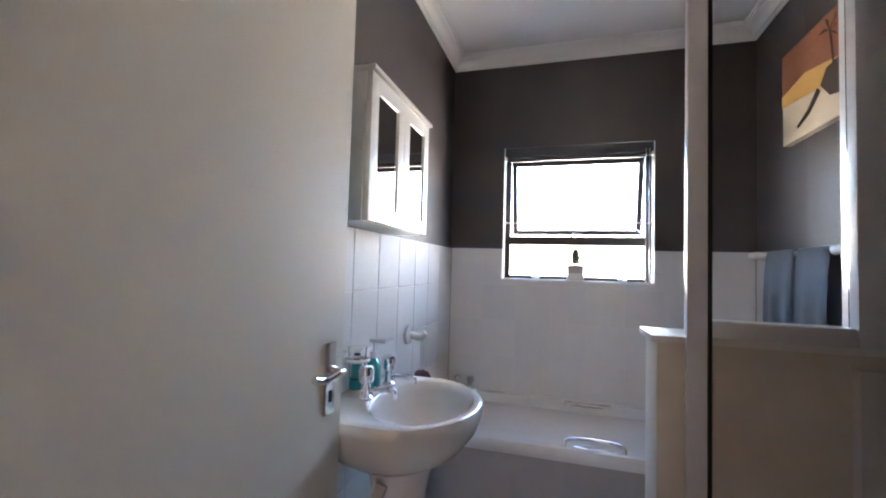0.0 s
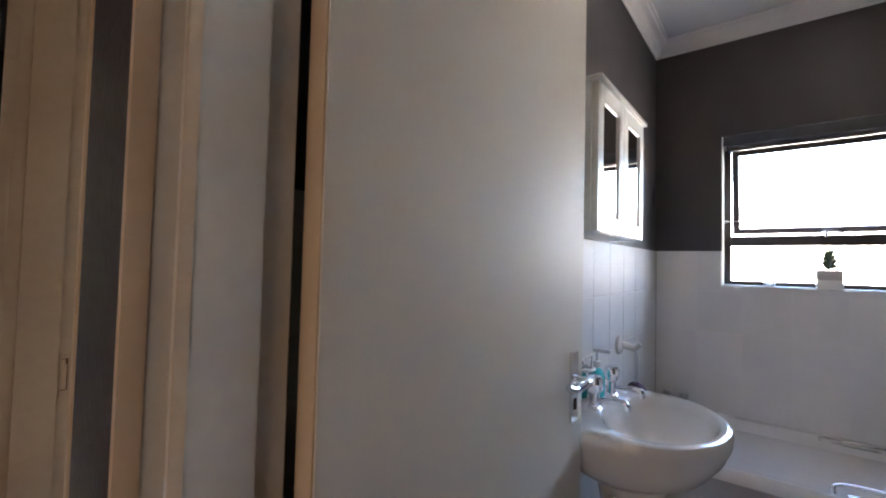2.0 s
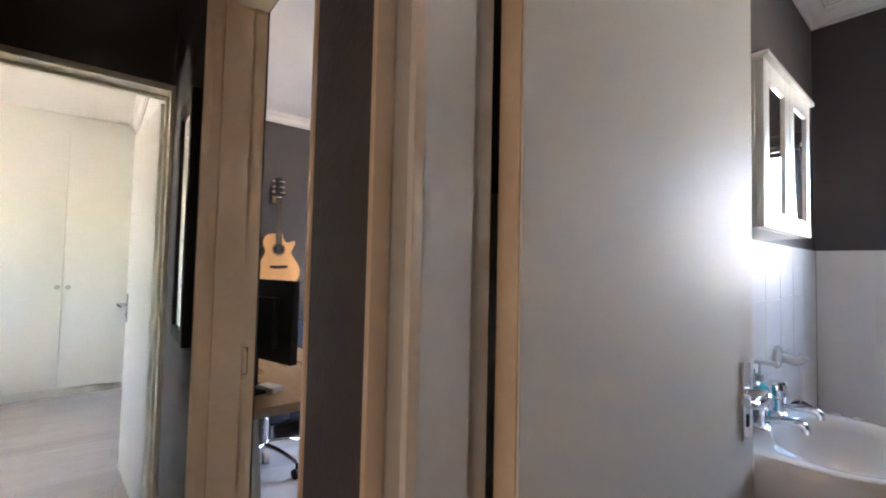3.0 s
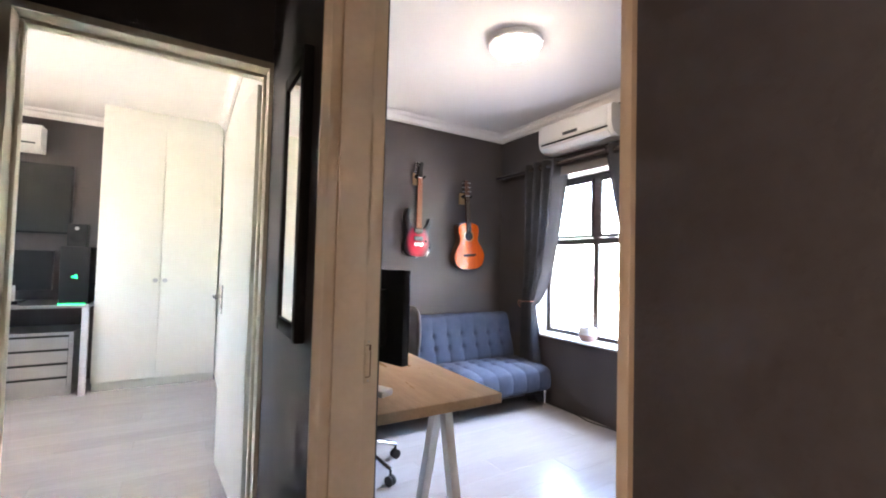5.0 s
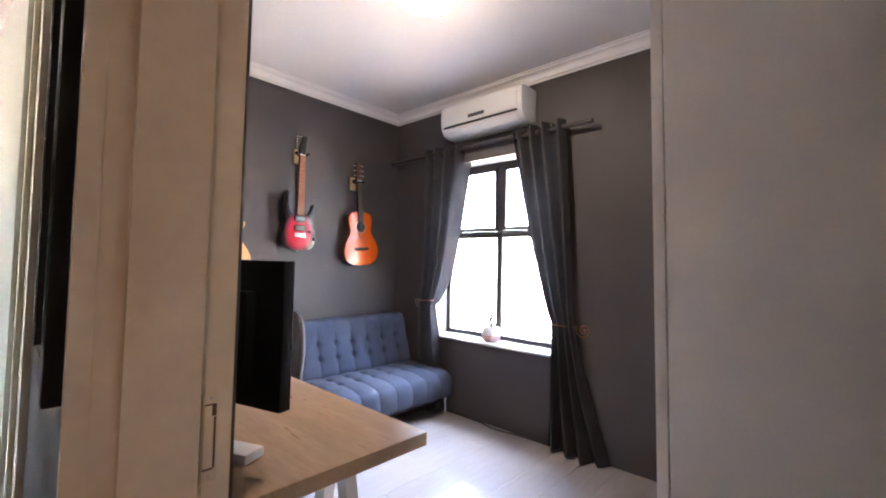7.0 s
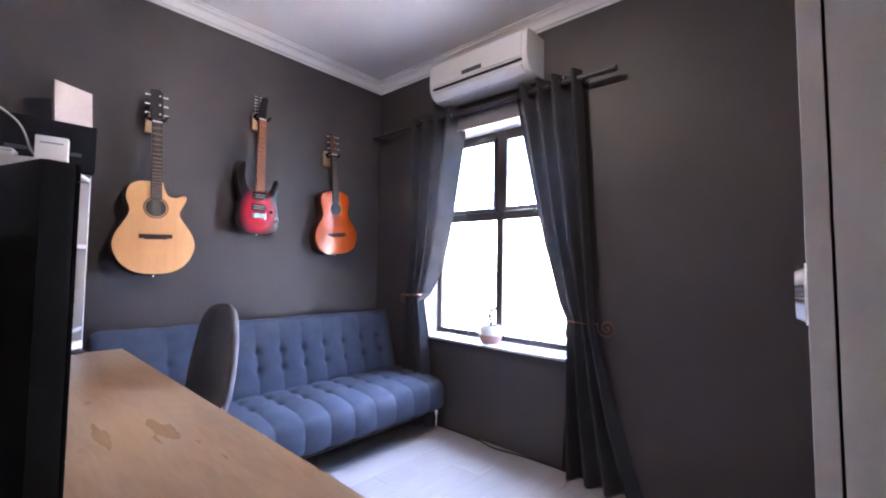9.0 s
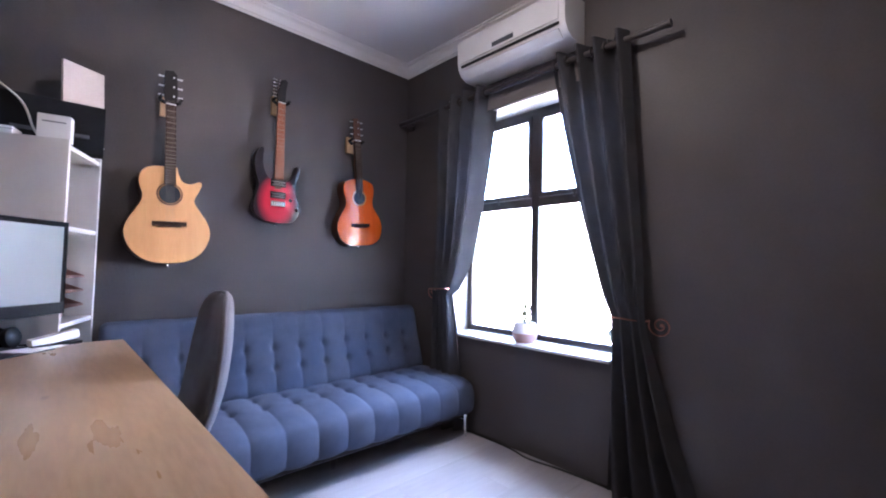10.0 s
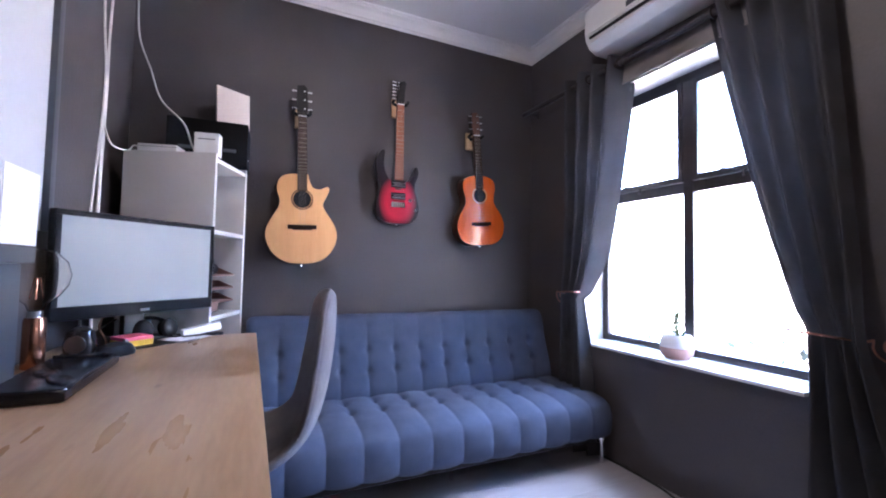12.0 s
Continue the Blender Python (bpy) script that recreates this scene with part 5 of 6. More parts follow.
for lab, yy, zz, ys in (("copper wire curtain tie with a spiral wall end", 1.13, 0.795, 1), ("copper wire curtain tie beside the sofa", 2.62, 0.86, -1)):
    tb = thing("curtain_tie", lab, "tieback", (WX, yy, zz), group="curtain ties")
    spiral = [(-0.02 - 0.0005 * k, 0.05 * (k / 26) * math.cos(0.5 * k), 0.05 * (k / 26) * math.sin(0.5 * k)) for k in range(27)]
    part("spiral", join(tube(spiral, 0.0035, 6, 2), rod((-0.02, 0, 0), (-0.0005, 0, 0), 0.006)), ROSE_WIRE, tb)
    part("arm", tube([spiral[-1], (-0.06, ys * 0.07, 0.015), (-0.145, ys * 0.13, 0.03), (-0.15, ys * 0.22, 0.035), (-0.1, ys * 0.232, 0.035)], 0.004, 8), ROSE_WIRE, tb)
rb = thing("roller_blind", "rolled-up grey blind across the top of the study window", "blind", (WX - 0.032, 1.92, 2.02))
part("fabric", block((-0.003, -0.55, 0.0), (0.001, 0.55, 0.1), 0.0008), BLIND_CLOTH, rb)
part("roll", rod((0.004, -0.55, 0.112), (0.004, 0.55, 0.112), 0.02, seg=18), BLIND_CLOTH, rb)
part("bottom_rail", rod((-0.001, -0.55, -0.002), (-0.001, 0.55, -0.002), 0.006, seg=10), BLIND_CLOTH, rb)
part("top_wire", rod((-0.022, -0.55, 0.114), (-0.022, 0.55, 0.114), 0.003, seg=8), WHITE_PLASTIC, rb, "thin white rod")
part("bracket", block((-0.024, 0.5505, 0.08), (0.0315, 0.556, 0.14), 0.002), STEEL, rb)
part("bracket", block((-0.024, -0.556, 0.08), (0.0315, -0.5505, 0.14), 0.002), STEEL, rb)


# ---- air conditioners ----
def air_conditioner(label, at, turn, w):
    """Origin at the wall, bottom middle; the front faces local -y."""
    ac = thing("air_conditioner", label, "air conditioner", at, turn, "air conditioners")
    prof = [(0, 0.0), (-0.12, 0.0), (-0.165, 0.022), (-0.19, 0.06), (-0.197, 0.1), (-0.197, 0.21), (-0.185, 0.232), (-0.16, 0.24), (0, 0.24)]
    part("case", moved(plate([(-y, z) for y, z in prof], -w / 2, w / 2, 0.006), pose(0, 0, 0, 0, 0, -90)), WHITE_PLASTIC, ac)
    part("front_panel", block((-w / 2 + 0.035, -0.202, 0.082), (w / 2 - 0.035, -0.196, 0.222), 0.003), WHITE_PLASTIC, ac)
    part("air_flap", moved(block((-w / 2 + 0.04, -0.03, -0.004), (w / 2 - 0.04, 0.03, 0.003), 0.002), Matrix.Translation((0, -0.165, 0.022)) @ pose(0, 0, 0, -40, 0, 0)), WHITE_PLASTIC, ac)
    part("outlet", block((-w / 2 + 0.035, -0.199, 0.058), (w / 2 - 0.035, -0.19, 0.07), 0.001), BLACK, ac, "dark outlet slot")
    part("display", block((-0.09, -0.2045, 0.096), (0.06, -0.2015, 0.122), 0.001), DARK_GREY, ac, "dark display strip")
    return ac


air_conditioner("white split air conditioner above the study window", (WX, 1.885, 2.2), -90, 0.745)

# ---- study: ceiling lamp, plant, cupboard, cable ----
for at, room, opal in (((1.04, 1.465, H), "study", LAMP_GLOW), ((1.31, -1.23, H), "bathroom", DIM_GLOW)):
    cl = thing("ceiling_lamp", "lit round opal-glass ceiling lamp of the " + room, "ceiling lamp", at, group="ceiling lamps")
    part("rim", lathe([(0.13, 0), (0.162, 0), (0.166, -0.03), (0.152, -0.038), (0.13, -0.036)], 40), ALU, cl)
    part("diffuser", lathe([(0.001, -0.09), (0.05, -0.087), (0.1, -0.074), (0.135, -0.054), (0.149, -0.036), (0.12, -0.008), (0.001, -0.008)], 40), opal, cl, "glowing opal diffuser")


def succulent(at, pot_label):
    pl = thing("potted_succulent", pot_label, "plant", at)
    part("pot", lathe([(0.001, 0), (0.042, 0), (0.058, 0.018), (0.062, 0.05), (0.056, 0.085), (0.05, 0.094), (0.045, 0.09), (0.05, 0.08), (0.001, 0.078)], 28), PAPER, pl, "white-glazed pot")
    part("clay_base", lathe([(0.001, -0.0005), (0.0428, -0.0005), (0.0588, 0.018), (0.0625, 0.045), (0.06, 0.0455), (0.001, 0.04)], 28), PINK_CLAY, pl, "unglazed rose clay base")
    rnd = random.Random(4)
    stem = part("stem", join(tube([(0, 0, 0.075), (0.004, 0.002, 0.12), (-0.004, 0.004, 0.165)], 0.007, 8, 4, 0.7), tube([(0.012, -0.012, 0.075), (0.022, -0.016, 0.11)], 0.006, 8, 4, 0.7)), GREEN_LEAF, pl)
    for k in range(20):
        a, z = k * 2.4, 0.095 + 0.0042 * k
        part("leaf", moved(lathe([(0.001, 0), (0.005, 0.006), (0.006, 0.014), (0.001, 0.026)], 7, 1, 0.5), Matrix.Translation((0.0, 0.003, z)) @ pose(0, 0, 0, 0, 55 - k, math.degrees(a))), GREEN_LEAF, stem)
    pl.scale = (1.2, 1.2, 1.2)
    return pl


succulent((2.28, 1.925, 0.6035), "small succulent in a two-tone pot on the window ledge")
cup = thing("built_in_cupboard", "off-white built-in cupboard beside the study door", "cupboard", (0.85, -0.226, 0.011))
cup.matrix_basis = pose(0.85, -0.226, 0.011, -1.1)
part("side_panel", block((0, 0, 0), (0.018, 0.5065, 2.555), 0.001), CUPBOARD_WHITE, cup)
part("plinth", block((0.019, 0.0, 0), (1.346, 0.46, 0.08), 0.002), CUPBOARD_WHITE, cup)
part("top_panel", block((0.019, 0.0, 2.49), (1.346, 0.503, 2.555), 0.002), CUPBOARD_WHITE, cup)
for k in range(3):
    x = 0.001 + k * 0.449
    d = part("door", block((x, 0.5105, 0.085), (x + 0.445, 0.54, 2.485), 0.003), CUPBOARD_WHITE, cup)
    kx = x + (0.3 if k != 1 else 0.14)
    pull = [(0.001, 0), (0.03, 0.0), (0.034, 0.008), (0.05, 0.011), (0.054, 0.019), (0.062, 0.02), (0.064, 0.015), (0.056, 0.0), (0.001, -0.001)]
    part("dish_pull", moved(lathe([(r_, 0.022 - h) for r_, h in pull], 36), Matrix.Translation((kx, 0.541, 1.05)) @ pose(0, 0, 0, -90, 0, 0)), CHROME, d, "round ringed steel pull")
single("floor_cable", tube([(2.17, 2.42, 0.005), (2.185, 2.2, 0.005), (2.18, 1.95, 0.005), (2.15, 1.8, 0.005), (2.175, 1.62, 0.005), (2.185, 1.4, 0.005), (2.18, 1.1, 0.005)], 0.005, 8), CABLE_BLACK, "black cable lying along the wall", "cable")

# ---- corridor: mirror ----
mi = thing("wall_mirror", "narrow mirror in a black moulded frame", "mirror", (CX, 0.88, 0.985))
for a, b in (((-0.03, -0.15, 0.0), (-0.001, -0.112, 0.835)), ((-0.024, 0.125, 0.0), (-0.001, 0.165, 0.835)), ((-0.024, -0.1115, 0.0), (-0.001, 0.1245, 0.045)), ((-0.024, -0.1115, 0.79), (-0.001, 0.1245, 0.835))):
    part("frame_rail", block(a, b, 0.007), BLACK_WOOD, mi)
part("glass", block((-0.017, -0.111, 0.046), (-0.002, 0.124, 0.789), 0), MIRROR, mi, "mirror glass")


# ---- bathroom ----
def loft(rings, closed_top=True):
    bm = bmesh.new()
    rs = [[bm.verts.new(c) for c in r] for r in rings]
    n = len(rs[0])
    for a, b in zip(rs, rs[1:]):
        for k in range(n):
            bm.faces.new((a[k], a[(k + 1) % n], b[(k + 1) % n], b[k]))
    bm.faces.new(rs[0][::-1])
    if closed_top:
        bm.faces.new(rs[-1])
    bmesh.ops.recalc_face_normals(bm, faces=bm.faces)
    return bm


def oval(cx, cy, hx, hy, z, power_back=2.0, n=48):
    out = []
    for k in range(n):
        a = 2 * math.pi * k / n
        c, s = math.cos(a), math.sin(a)
        p = power_back if s > 0 else 2.0
        r = (abs(c) ** p + abs(s) ** p) ** (-1 / p)
        out.append((cx + hx * r * c, cy + hy * r * s, z))
    return out


basin = thing("pedestal_basin", "white china pedestal basin with two pillar taps", "basin", (0.915, PY - 0.007, 0))
B = [(0.4, -0.19, 0.665, 2.5), (0.6, -0.2, 0.675, 2.5), (0.82, -0.215, 0.715, 3), (0.94, -0.225, 0.765, 4), (1.0, -0.228, 0.805, 5), (1.005, -0.228, 0.83, 5), (0.985, -0.228, 0.843, 5), (0.95, -0.228, 0.846, 5)]
rings = [oval(0, cy, 0.265 * k, 0.226 * k, z, p) for k, cy, z, p in B]
rings += [oval(0.012, -0.275, 0.212 * k, 0.146 * k, z, 2.4) for k, z in ((1.04, 0.843), (1.0, 0.838), (0.95, 0.815), (0.85, 0.77), (0.65, 0.725), (0.35, 0.708), (0.08, 0.704))]
bowl = part("bowl", loft(rings), CERAMIC, basin)
part("waste", moved(lathe([(0.001, 0), (0.02, 0), (0.021, 0.003), (0.012, 0.004), (0.001, 0.003)], 20), Matrix.Translation((0.012, -0.275, 0.7045))), CHROME, bowl, "chrome waste")
part("overflow", moved(lathe([(0.001, 0), (0.01, 0), (0.01, 0.003), (0.001, 0.003)], 14), Matrix.Translation((0, -0.128, 0.79)) @ pose(0, 0, 0, 70, 0, 0)), CHROME, bowl)
part("pedestal", loft([oval(0.045, -0.19, 0.088 * k, 0.1 * k, z, 3) for k, z in ((1.15, 0.0), (1.12, 0.03), (0.86, 0.08), (0.78, 0.35), (0.86, 0.55), (1.1, 0.672))]), CERAMIC, basin)
for x in (-0.085, 0.085):
    tp = part("tap", join(lathe([(0.001, 0), (0.022, 0), (0.022, 0.006), (0.015, 0.012), (0.014, 0.05), (0.001, 0.05)], 20),
                          tube([(0, 0, 0.024), (0.003, -0.04, 0.032), (0.005, -0.075, 0.034), (0.006, -0.092, 0.028), (0.006, -0.094, 0.012)], 0.01, 10)), CHROME, basin, "chrome pillar tap")
    tp.location = (x + 0.03, -0.105, 0.843)
    part("tap_head", lathe([(0.001, 0.0505), (0.018, 0.0505), (0.024, 0.058), (0.025, 0.09), (0.019, 0.1), (0.001, 0.102)], 10), CHROME, tp, "faceted chrome head")
part("waste_pipe", tube([(-0.11, -0.03, 0.42), (-0.12, -0.1, 0.44), (-0.1, -0.14, 0.5), (-0.06, -0.17, 0.6)], 0.02, 12), WHITE_PLASTIC, basin)
sp = thing("soap_dispenser", "clear pump bottle of teal liquid soap", "soap bottle", (0.965, PY - 0.085, 0.846))
part("bottle", lathe([(0.001, 0), (0.03, 0), (0.032, 0.01), (0.032, 0.07), (0.022, 0.09), (0.012, 0.1), (0.001, 0.1)], 24, 1, 0.75), TEAL_SOAP, sp)
part("pump", join(lathe([(0.001, 0.1005), (0.012, 0.1005), (0.012, 0.12), (0.004, 0.122), (0.004, 0.15), (0.001, 0.15)], 14), block((-0.012, -0.045, 0.1505), (0.012, 0.012, 0.162), 0.004)), PAPER, sp, "white pump")
sp2 = thing("soap_dispenser", "second teal soap bottle with a dark cap", "soap bottle", (0.94, PY - 0.038, 0.846))
part("bottle", lathe([(0.001, 0), (0.022, 0), (0.024, 0.008), (0.024, 0.07), (0.012, 0.09), (0.001, 0.09)], 20), TEAL_SOAP, sp2)
part("cap", lathe([(0.001, 0.0905), (0.011, 0.0905), (0.011, 0.115), (0.001, 0.115)], 14), BLACK, sp2)
hold = thing("tumbler_holder", "white wall bracket holding a tumbler", "holder", (0.9, PY - 0.007, 0.95))
part("wall_rose", moved(lathe([(0.001, 0), (0.024, 0), (0.02, 0.014), (0.001, 0.016)], 20), pose(0, 0, 0, 90, 0, 0)), CERAMIC, hold)
part("ring", tube([(0.036 * math.cos(a), -0.052 + 0.036 * math.sin(a), 0) for a in (2 * math.pi * k / 24 for k in range(25))], 0.006, 8, 1), CERAMIC, hold)
part("tumbler", lathe([(0.001, -0.06), (0.024, -0.06), (0.03, 0.04), (0.028, 0.04), (0.022, -0.055), (0.001, -0.055)], 24), GLASS, hold, "clear tumbler").location = (0, -0.052, 0)
hook = thing("robe_hook", "white ceramic wall hook", "hook", (1.465, PY - 0.007, 0.945))
hook.scale = (1.35, 1.2, 1.35)
part("rose", moved(lathe([(0.001, 0), (0.032, 0), (0.03, 0.012), (0.012, 0.02), (0.001, 0.022)], 24), pose(0, 0, 0, 90, 0, 0)), CERAMIC, hook)
part("peg", tube([(0, -0.018, 0), (0, -0.055, -0.004), (0, -0.075, 0.012)], 0.012, 10), CERAMIC, hook)
pf = thing("bath_pouf", "dark purple net sponge hanging on a cord", "sponge", (1.465, PY - 0.085, 0.945))
part("cord", tube([(-0.012, 0, -0.15), (-0.014, 0, -0.05), (0.0, 0.01, 0.0), (0.014, 0, -0.05), (0.012, 0, -0.15)], 0.003, 8), PAPER, pf)
nb = bmesh.new()
bmesh.ops.create_icosphere(nb, subdivisions=3, radius=0.042)
for v in nb.verts:
    v.co *= 1 + 0.16 * noise.noise(v.co * 60)
    v.co.z -= 0.19
part("net", nb, material("plum_net", (0.06, 0.025, 0.05), (0.03, 0.012, 0.03), 0.8, fine=200, bump=0.5), pf)

cab = thing("mirror_cabinet", "white two-door mirrored bathroom cabinet", "cabinet", (1.013, PY, 1.38))
cwid, cd, chh = 0.52, 0.15, 0.44
part("body", block((-cwid / 2, -cd + 0.02, 0), (cwid / 2, -0.0005, chh), 0.003), WHITE_PAINT, cab)
part("crown", block((-cwid / 2 - 0.008, -cd - 0.012, chh + 0.0005), (cwid / 2 + 0.008, -0.0005, chh + 0.014), 0.004), WHITE_PAINT, cab)
for s in (-1, 1):
    x0, x1 = (-cwid / 2 + 0.001, -0.0015) if s < 0 else (0.0015, cwid / 2 - 0.001)
    w = 0.05
    d = part("door", join(block((x0, -cd, 0.001), (x0 + w, -cd + 0.0195, chh - 0.001), 0.003), block((x1 - w, -cd, 0.001), (x1, -cd + 0.0195, chh - 0.001), 0.003),
                          block((x0 + w, -cd, 0.001), (x1 - w, -cd + 0.0195, w), 0.003), block((x0 + w, -cd, chh - w), (x1 - w, -cd + 0.0195, chh - 0.001), 0.003)), WHITE_PAINT, cab)
    part("mirror_pane", block((x0 + w, -cd + 0.006, w), (x1 - w, -cd + 0.0115, chh - w), 0), MIRROR, d, "mirror glass")

bath = thing("bathtub", "white built-in bathtub with chrome grips", "bathtub", (1.84, -1.16, 0.028))


def rrect(hx, hy, r, z, n=8):
    out = []
    for cx, cy, a0 in ((hx - r, hy - r, 0), (-hx + r, hy - r, 90), (-hx + r, -hy + r, 180), (hx - r, -hy + r, 270)):
        for k in range(n + 1):
            a = math.radians(a0 + 90 * k / n)
            out.append((cx + r * math.cos(a), cy + r * math.sin(a), z))
    return out


part("shell", loft([rrect(0.362, 0.806, 0.02, 0.455), rrect(0.366, 0.81, 0.02, 0.47), rrect(0.364, 0.808, 0.02, 0.495), rrect(0.355, 0.8, 0.03, 0.505), rrect(0.31, 0.74, 0.12, 0.503), rrect(0.298, 0.728, 0.13, 0.49),
                    rrect(0.27, 0.68, 0.15, 0.33), rrect(0.24, 0.62, 0.16, 0.17), rrect(0.19, 0.54, 0.16, 0.13), rrect(0.02, 0.1, 0.01, 0.128)]), ACRYLIC, bath)
part("apron", block((-0.352, -0.8, -0.028), (-0.332, 0.808, 0.454), 0.002), SHADED_TILE, bath, "tiled apron, greyed to carry its shade")
for x in (-0.3, 0.235):
    k = 1 if x > 0 else -1
    grip = part("grip", tube([(x + 0.03 * k, -0.115, 0.5), (x, -0.11, 0.52), (x - 0.02 * k, -0.05, 0.525), (x - 0.02 * k, 0.05, 0.525), (x, 0.11, 0.52), (x + 0.03 * k, 0.115, 0.5)], 0.0075, 10), CHROME, bath, "chrome grip")
    part("grip_plate", moved(lathe([(0.001, 0), (0.017, 0), (0.015, 0.003), (0.001, 0.004)], 24, 1, 5), Matrix.Translation((x + 0.012 * k, 0, 0.5025))), CHROME, grip)

for y in (0.74, 0.66):
    bt_ = part("bath_tap", join(lathe([(0.001, 0), (0.022, 0), (0.022, 0.006), (0.013, 0.012), (0.013, 0.045), (0.001, 0.045)], 18), tube([(0, 0, 0.03), (-0.04, 0, 0.04), (-0.075, 0, 0.034), (-0.08, 0, 0.016)], 0.009, 10)), CHROME, bath, "chrome bath tap")
    bt_.location = (0.325, y, 0.5045)
    part("tap_head", lathe([(0.001, 0.0455), (0.018, 0.0455), (0.022, 0.054), (0.02, 0.076), (0.001, 0.08)], 10), STEEL, bt_)

structure("half_wall_shower", block((0.78, BY + 0.009, 0), (0.925, -1.25, 1.092), 0.004), SAND_TILE, "beige tiled half-height shower wall", "half wall")
structure("trim_half_wall_cap", block((0.768, BY + 0.009, 1.0925), (0.937, -1.235, 1.108), 0.003), WHITE_PAINT, "white cap of the half-height wall", "cap")
shw = thing("shower_screen", "white framed glass shower screen on a half-height wall", "shower", (0.75, -1.328, 0))
part("post", block((0, -0.02, 0), (0.0175, 0.022, 2.12), 0.005), ALU, shw)
part("post_channel", block((0.018, -0.02, 1.109), (0.07, 0.012, 2.12), 0.004), ALU, shw)
part("seal", block((0.004, -0.03, 0.02), (0.03, -0.0205, 2.1), 0.002), BLACK, shw, "black rubber seal")
part("stile", block((0.0, -0.372, 1.109), (0.06, -0.294, 2.12), 0.006), ALU, shw)
part("door_edge", block((0.0, -0.372, 0.02), (0.0295, -0.294, 1.0645), 0.006), ALU, shw)
for z0, z1 in ((1.109, 1.15), (2.06, 2.12)):
    part("rail", block((0.005, -0.2935, z0), (0.055, -0.0305, z1), 0.005), ALU, shw)
g = part("pane", block((0.03, -0.2935, 1.15), (0.035, -0.0305, 2.06), 0), GLASS, shw)
g.visible_shadow = False
pic = thing("canvas_picture", "sunset beach canvas in orange and gold", "picture", (1.615, BY, 1.828))
part("canvas", block((-0.235, 0.0005, 0), (0.235, 0.03, 0.4), 0.002), CANVAS_SAND, pic)
part("sky_band", block((-0.234, 0.0305, 0.2), (0.234, 0.032, 0.399), 0.0005), CANVAS_SKY, pic)
part("glow_band", plate([(-0.234, 0.13), (0.234, 0.17), (0.234, 0.22), (0.05, 0.25), (-0.234, 0.2)], 0.0322, 0.0335, 0), CANVAS_GOLD, pic)
part("rock", plate([(-0.23, 0.07), (-0.12, 0.09), (-0.06, 0.15), (-0.1, 0.2), (-0.2, 0.21), (-0.23, 0.18)], 0.0337, 0.035, 0), CANVAS_DARK, pic)
part("driftwood", plate([(-0.06, 0.13), (0.02, 0.07), (0.1, 0.04), (0.11, 0.05), (0.03, 0.09), (-0.04, 0.15)], 0.0337, 0.035, 0), CANVAS_DARK, pic)
part("trunk", plate([(-0.15, 0.2), (-0.14, 0.2), (-0.12, 0.33), (-0.13, 0.33)], 0.0352, 0.036, 0), CANVAS_DARK, pic)
for a in (20, 70, 130, 170, 215):
    c, s = math.cos(math.radians(a)), math.sin(math.radians(a))
    part("frond", plate([(-0.125, 0.33), (-0.125 + 0.04 * c - 0.008 * s, 0.33 + 0.04 * s + 0.008 * c), (-0.125 + 0.075 * c, 0.32 + 0.07 * s), (-0.125 + 0.04 * c + 0.004 * s, 0.325 + 0.035 * s)], 0.0362, 0.037, 0), CANVAS_DARK, pic)
rail_ = thing("towel_rail", "white towel rail with rounded brackets", "towel rail", (1.66, BY + 0.007, 1.35))
part("bar", rod((-0.3, 0.055, 0), (0.36, 0.055, 0), 0.009), ALU, rail_)
for x in (-0.3, 0.36):
    part("bracket", join(tube([(x, 0.0, -0.005), (x, 0.03, 0.0), (x, 0.06, 0.004), (x + 0.03, 0.07, 0.0)], 0.018, 10), rod((x, 0, -0.005), (x, 0.006, -0.005), 0.028)), CERAMIC, rail_)
for lab, xa, xb, zl, off in (("blue-grey terry towel folded over the rail", -0.24, -0.02, -0.5, 0.012), ("darker blue-grey towel folded over the rail", 0.0, 0.24, -0.44, 0.014)):
    tw_ = thing("towel", lab, "towel", (1.66, BY + 0.062, 1.35), group="towels")
    bm = bmesh.new()
    grid = []
    pathp = [(-off - 0.012, zl + 0.1), (-off - 0.01, -0.1), (-off, 0.0), (0, off + 0.002), (off, 0.0), (off + 0.012, -0.15), (off + 0.014, -0.32), (off + 0.01, zl)]
    for y, z in [(p.x, p.z) for p in smooth_line([(a, 0, b) for a, b in pathp], 4)]:
        grid.append([bm.verts.new((xa + (xb - xa) * i / 14, y + 0.006 * math.sin(i * 0.9) * min(1, -z * 3 if z < 0 else 0) * (1 if y > 0 else -0.2), z)) for i in range(15)])
    for p, q in zip(grid, grid[1:]):
        for i in range(14):
            bm.faces.new((p[i], p[i + 1], q[i + 1], q[i]))
    bmesh.ops.solidify(bm, geom=bm.faces[:], thickness=0.007)
    part("cloth", bm, TOWEL, tw_)
for y in (-0.865, -1.345):
    cg = thing("candle_glass", "white candle in a clear glass on the ledge", "candle", (2.24, y, 1.2025), group="candles")
    part("glass", lathe([(0.001, 0), (0.022, 0), (0.027, 0.085), (0.025, 0.085), (0.0205, 0.004), (0.001, 0.004)], 22), FROSTED, cg)
    part("wax", lathe([(0.001, 0.0045), (0.0195, 0.0045), (0.0235, 0.078), (0.001, 0.079)], 20), WAX, cg, "white wax")
plb = thing("square_planter", "pale concrete cube planter with a small succulent", "plant", (2.24, -1.09, 1.2025))
part("planter", join(block((-0.042, -0.046, 0), (0.042, 0.046, 0.085), 0.003)), STONE, plb)
part("painted_base", block((-0.0425, -0.0465, 0.0), (0.0425, 0.0465, 0.04), 0.003), WHITE_PAINT, plb, "white painted base")
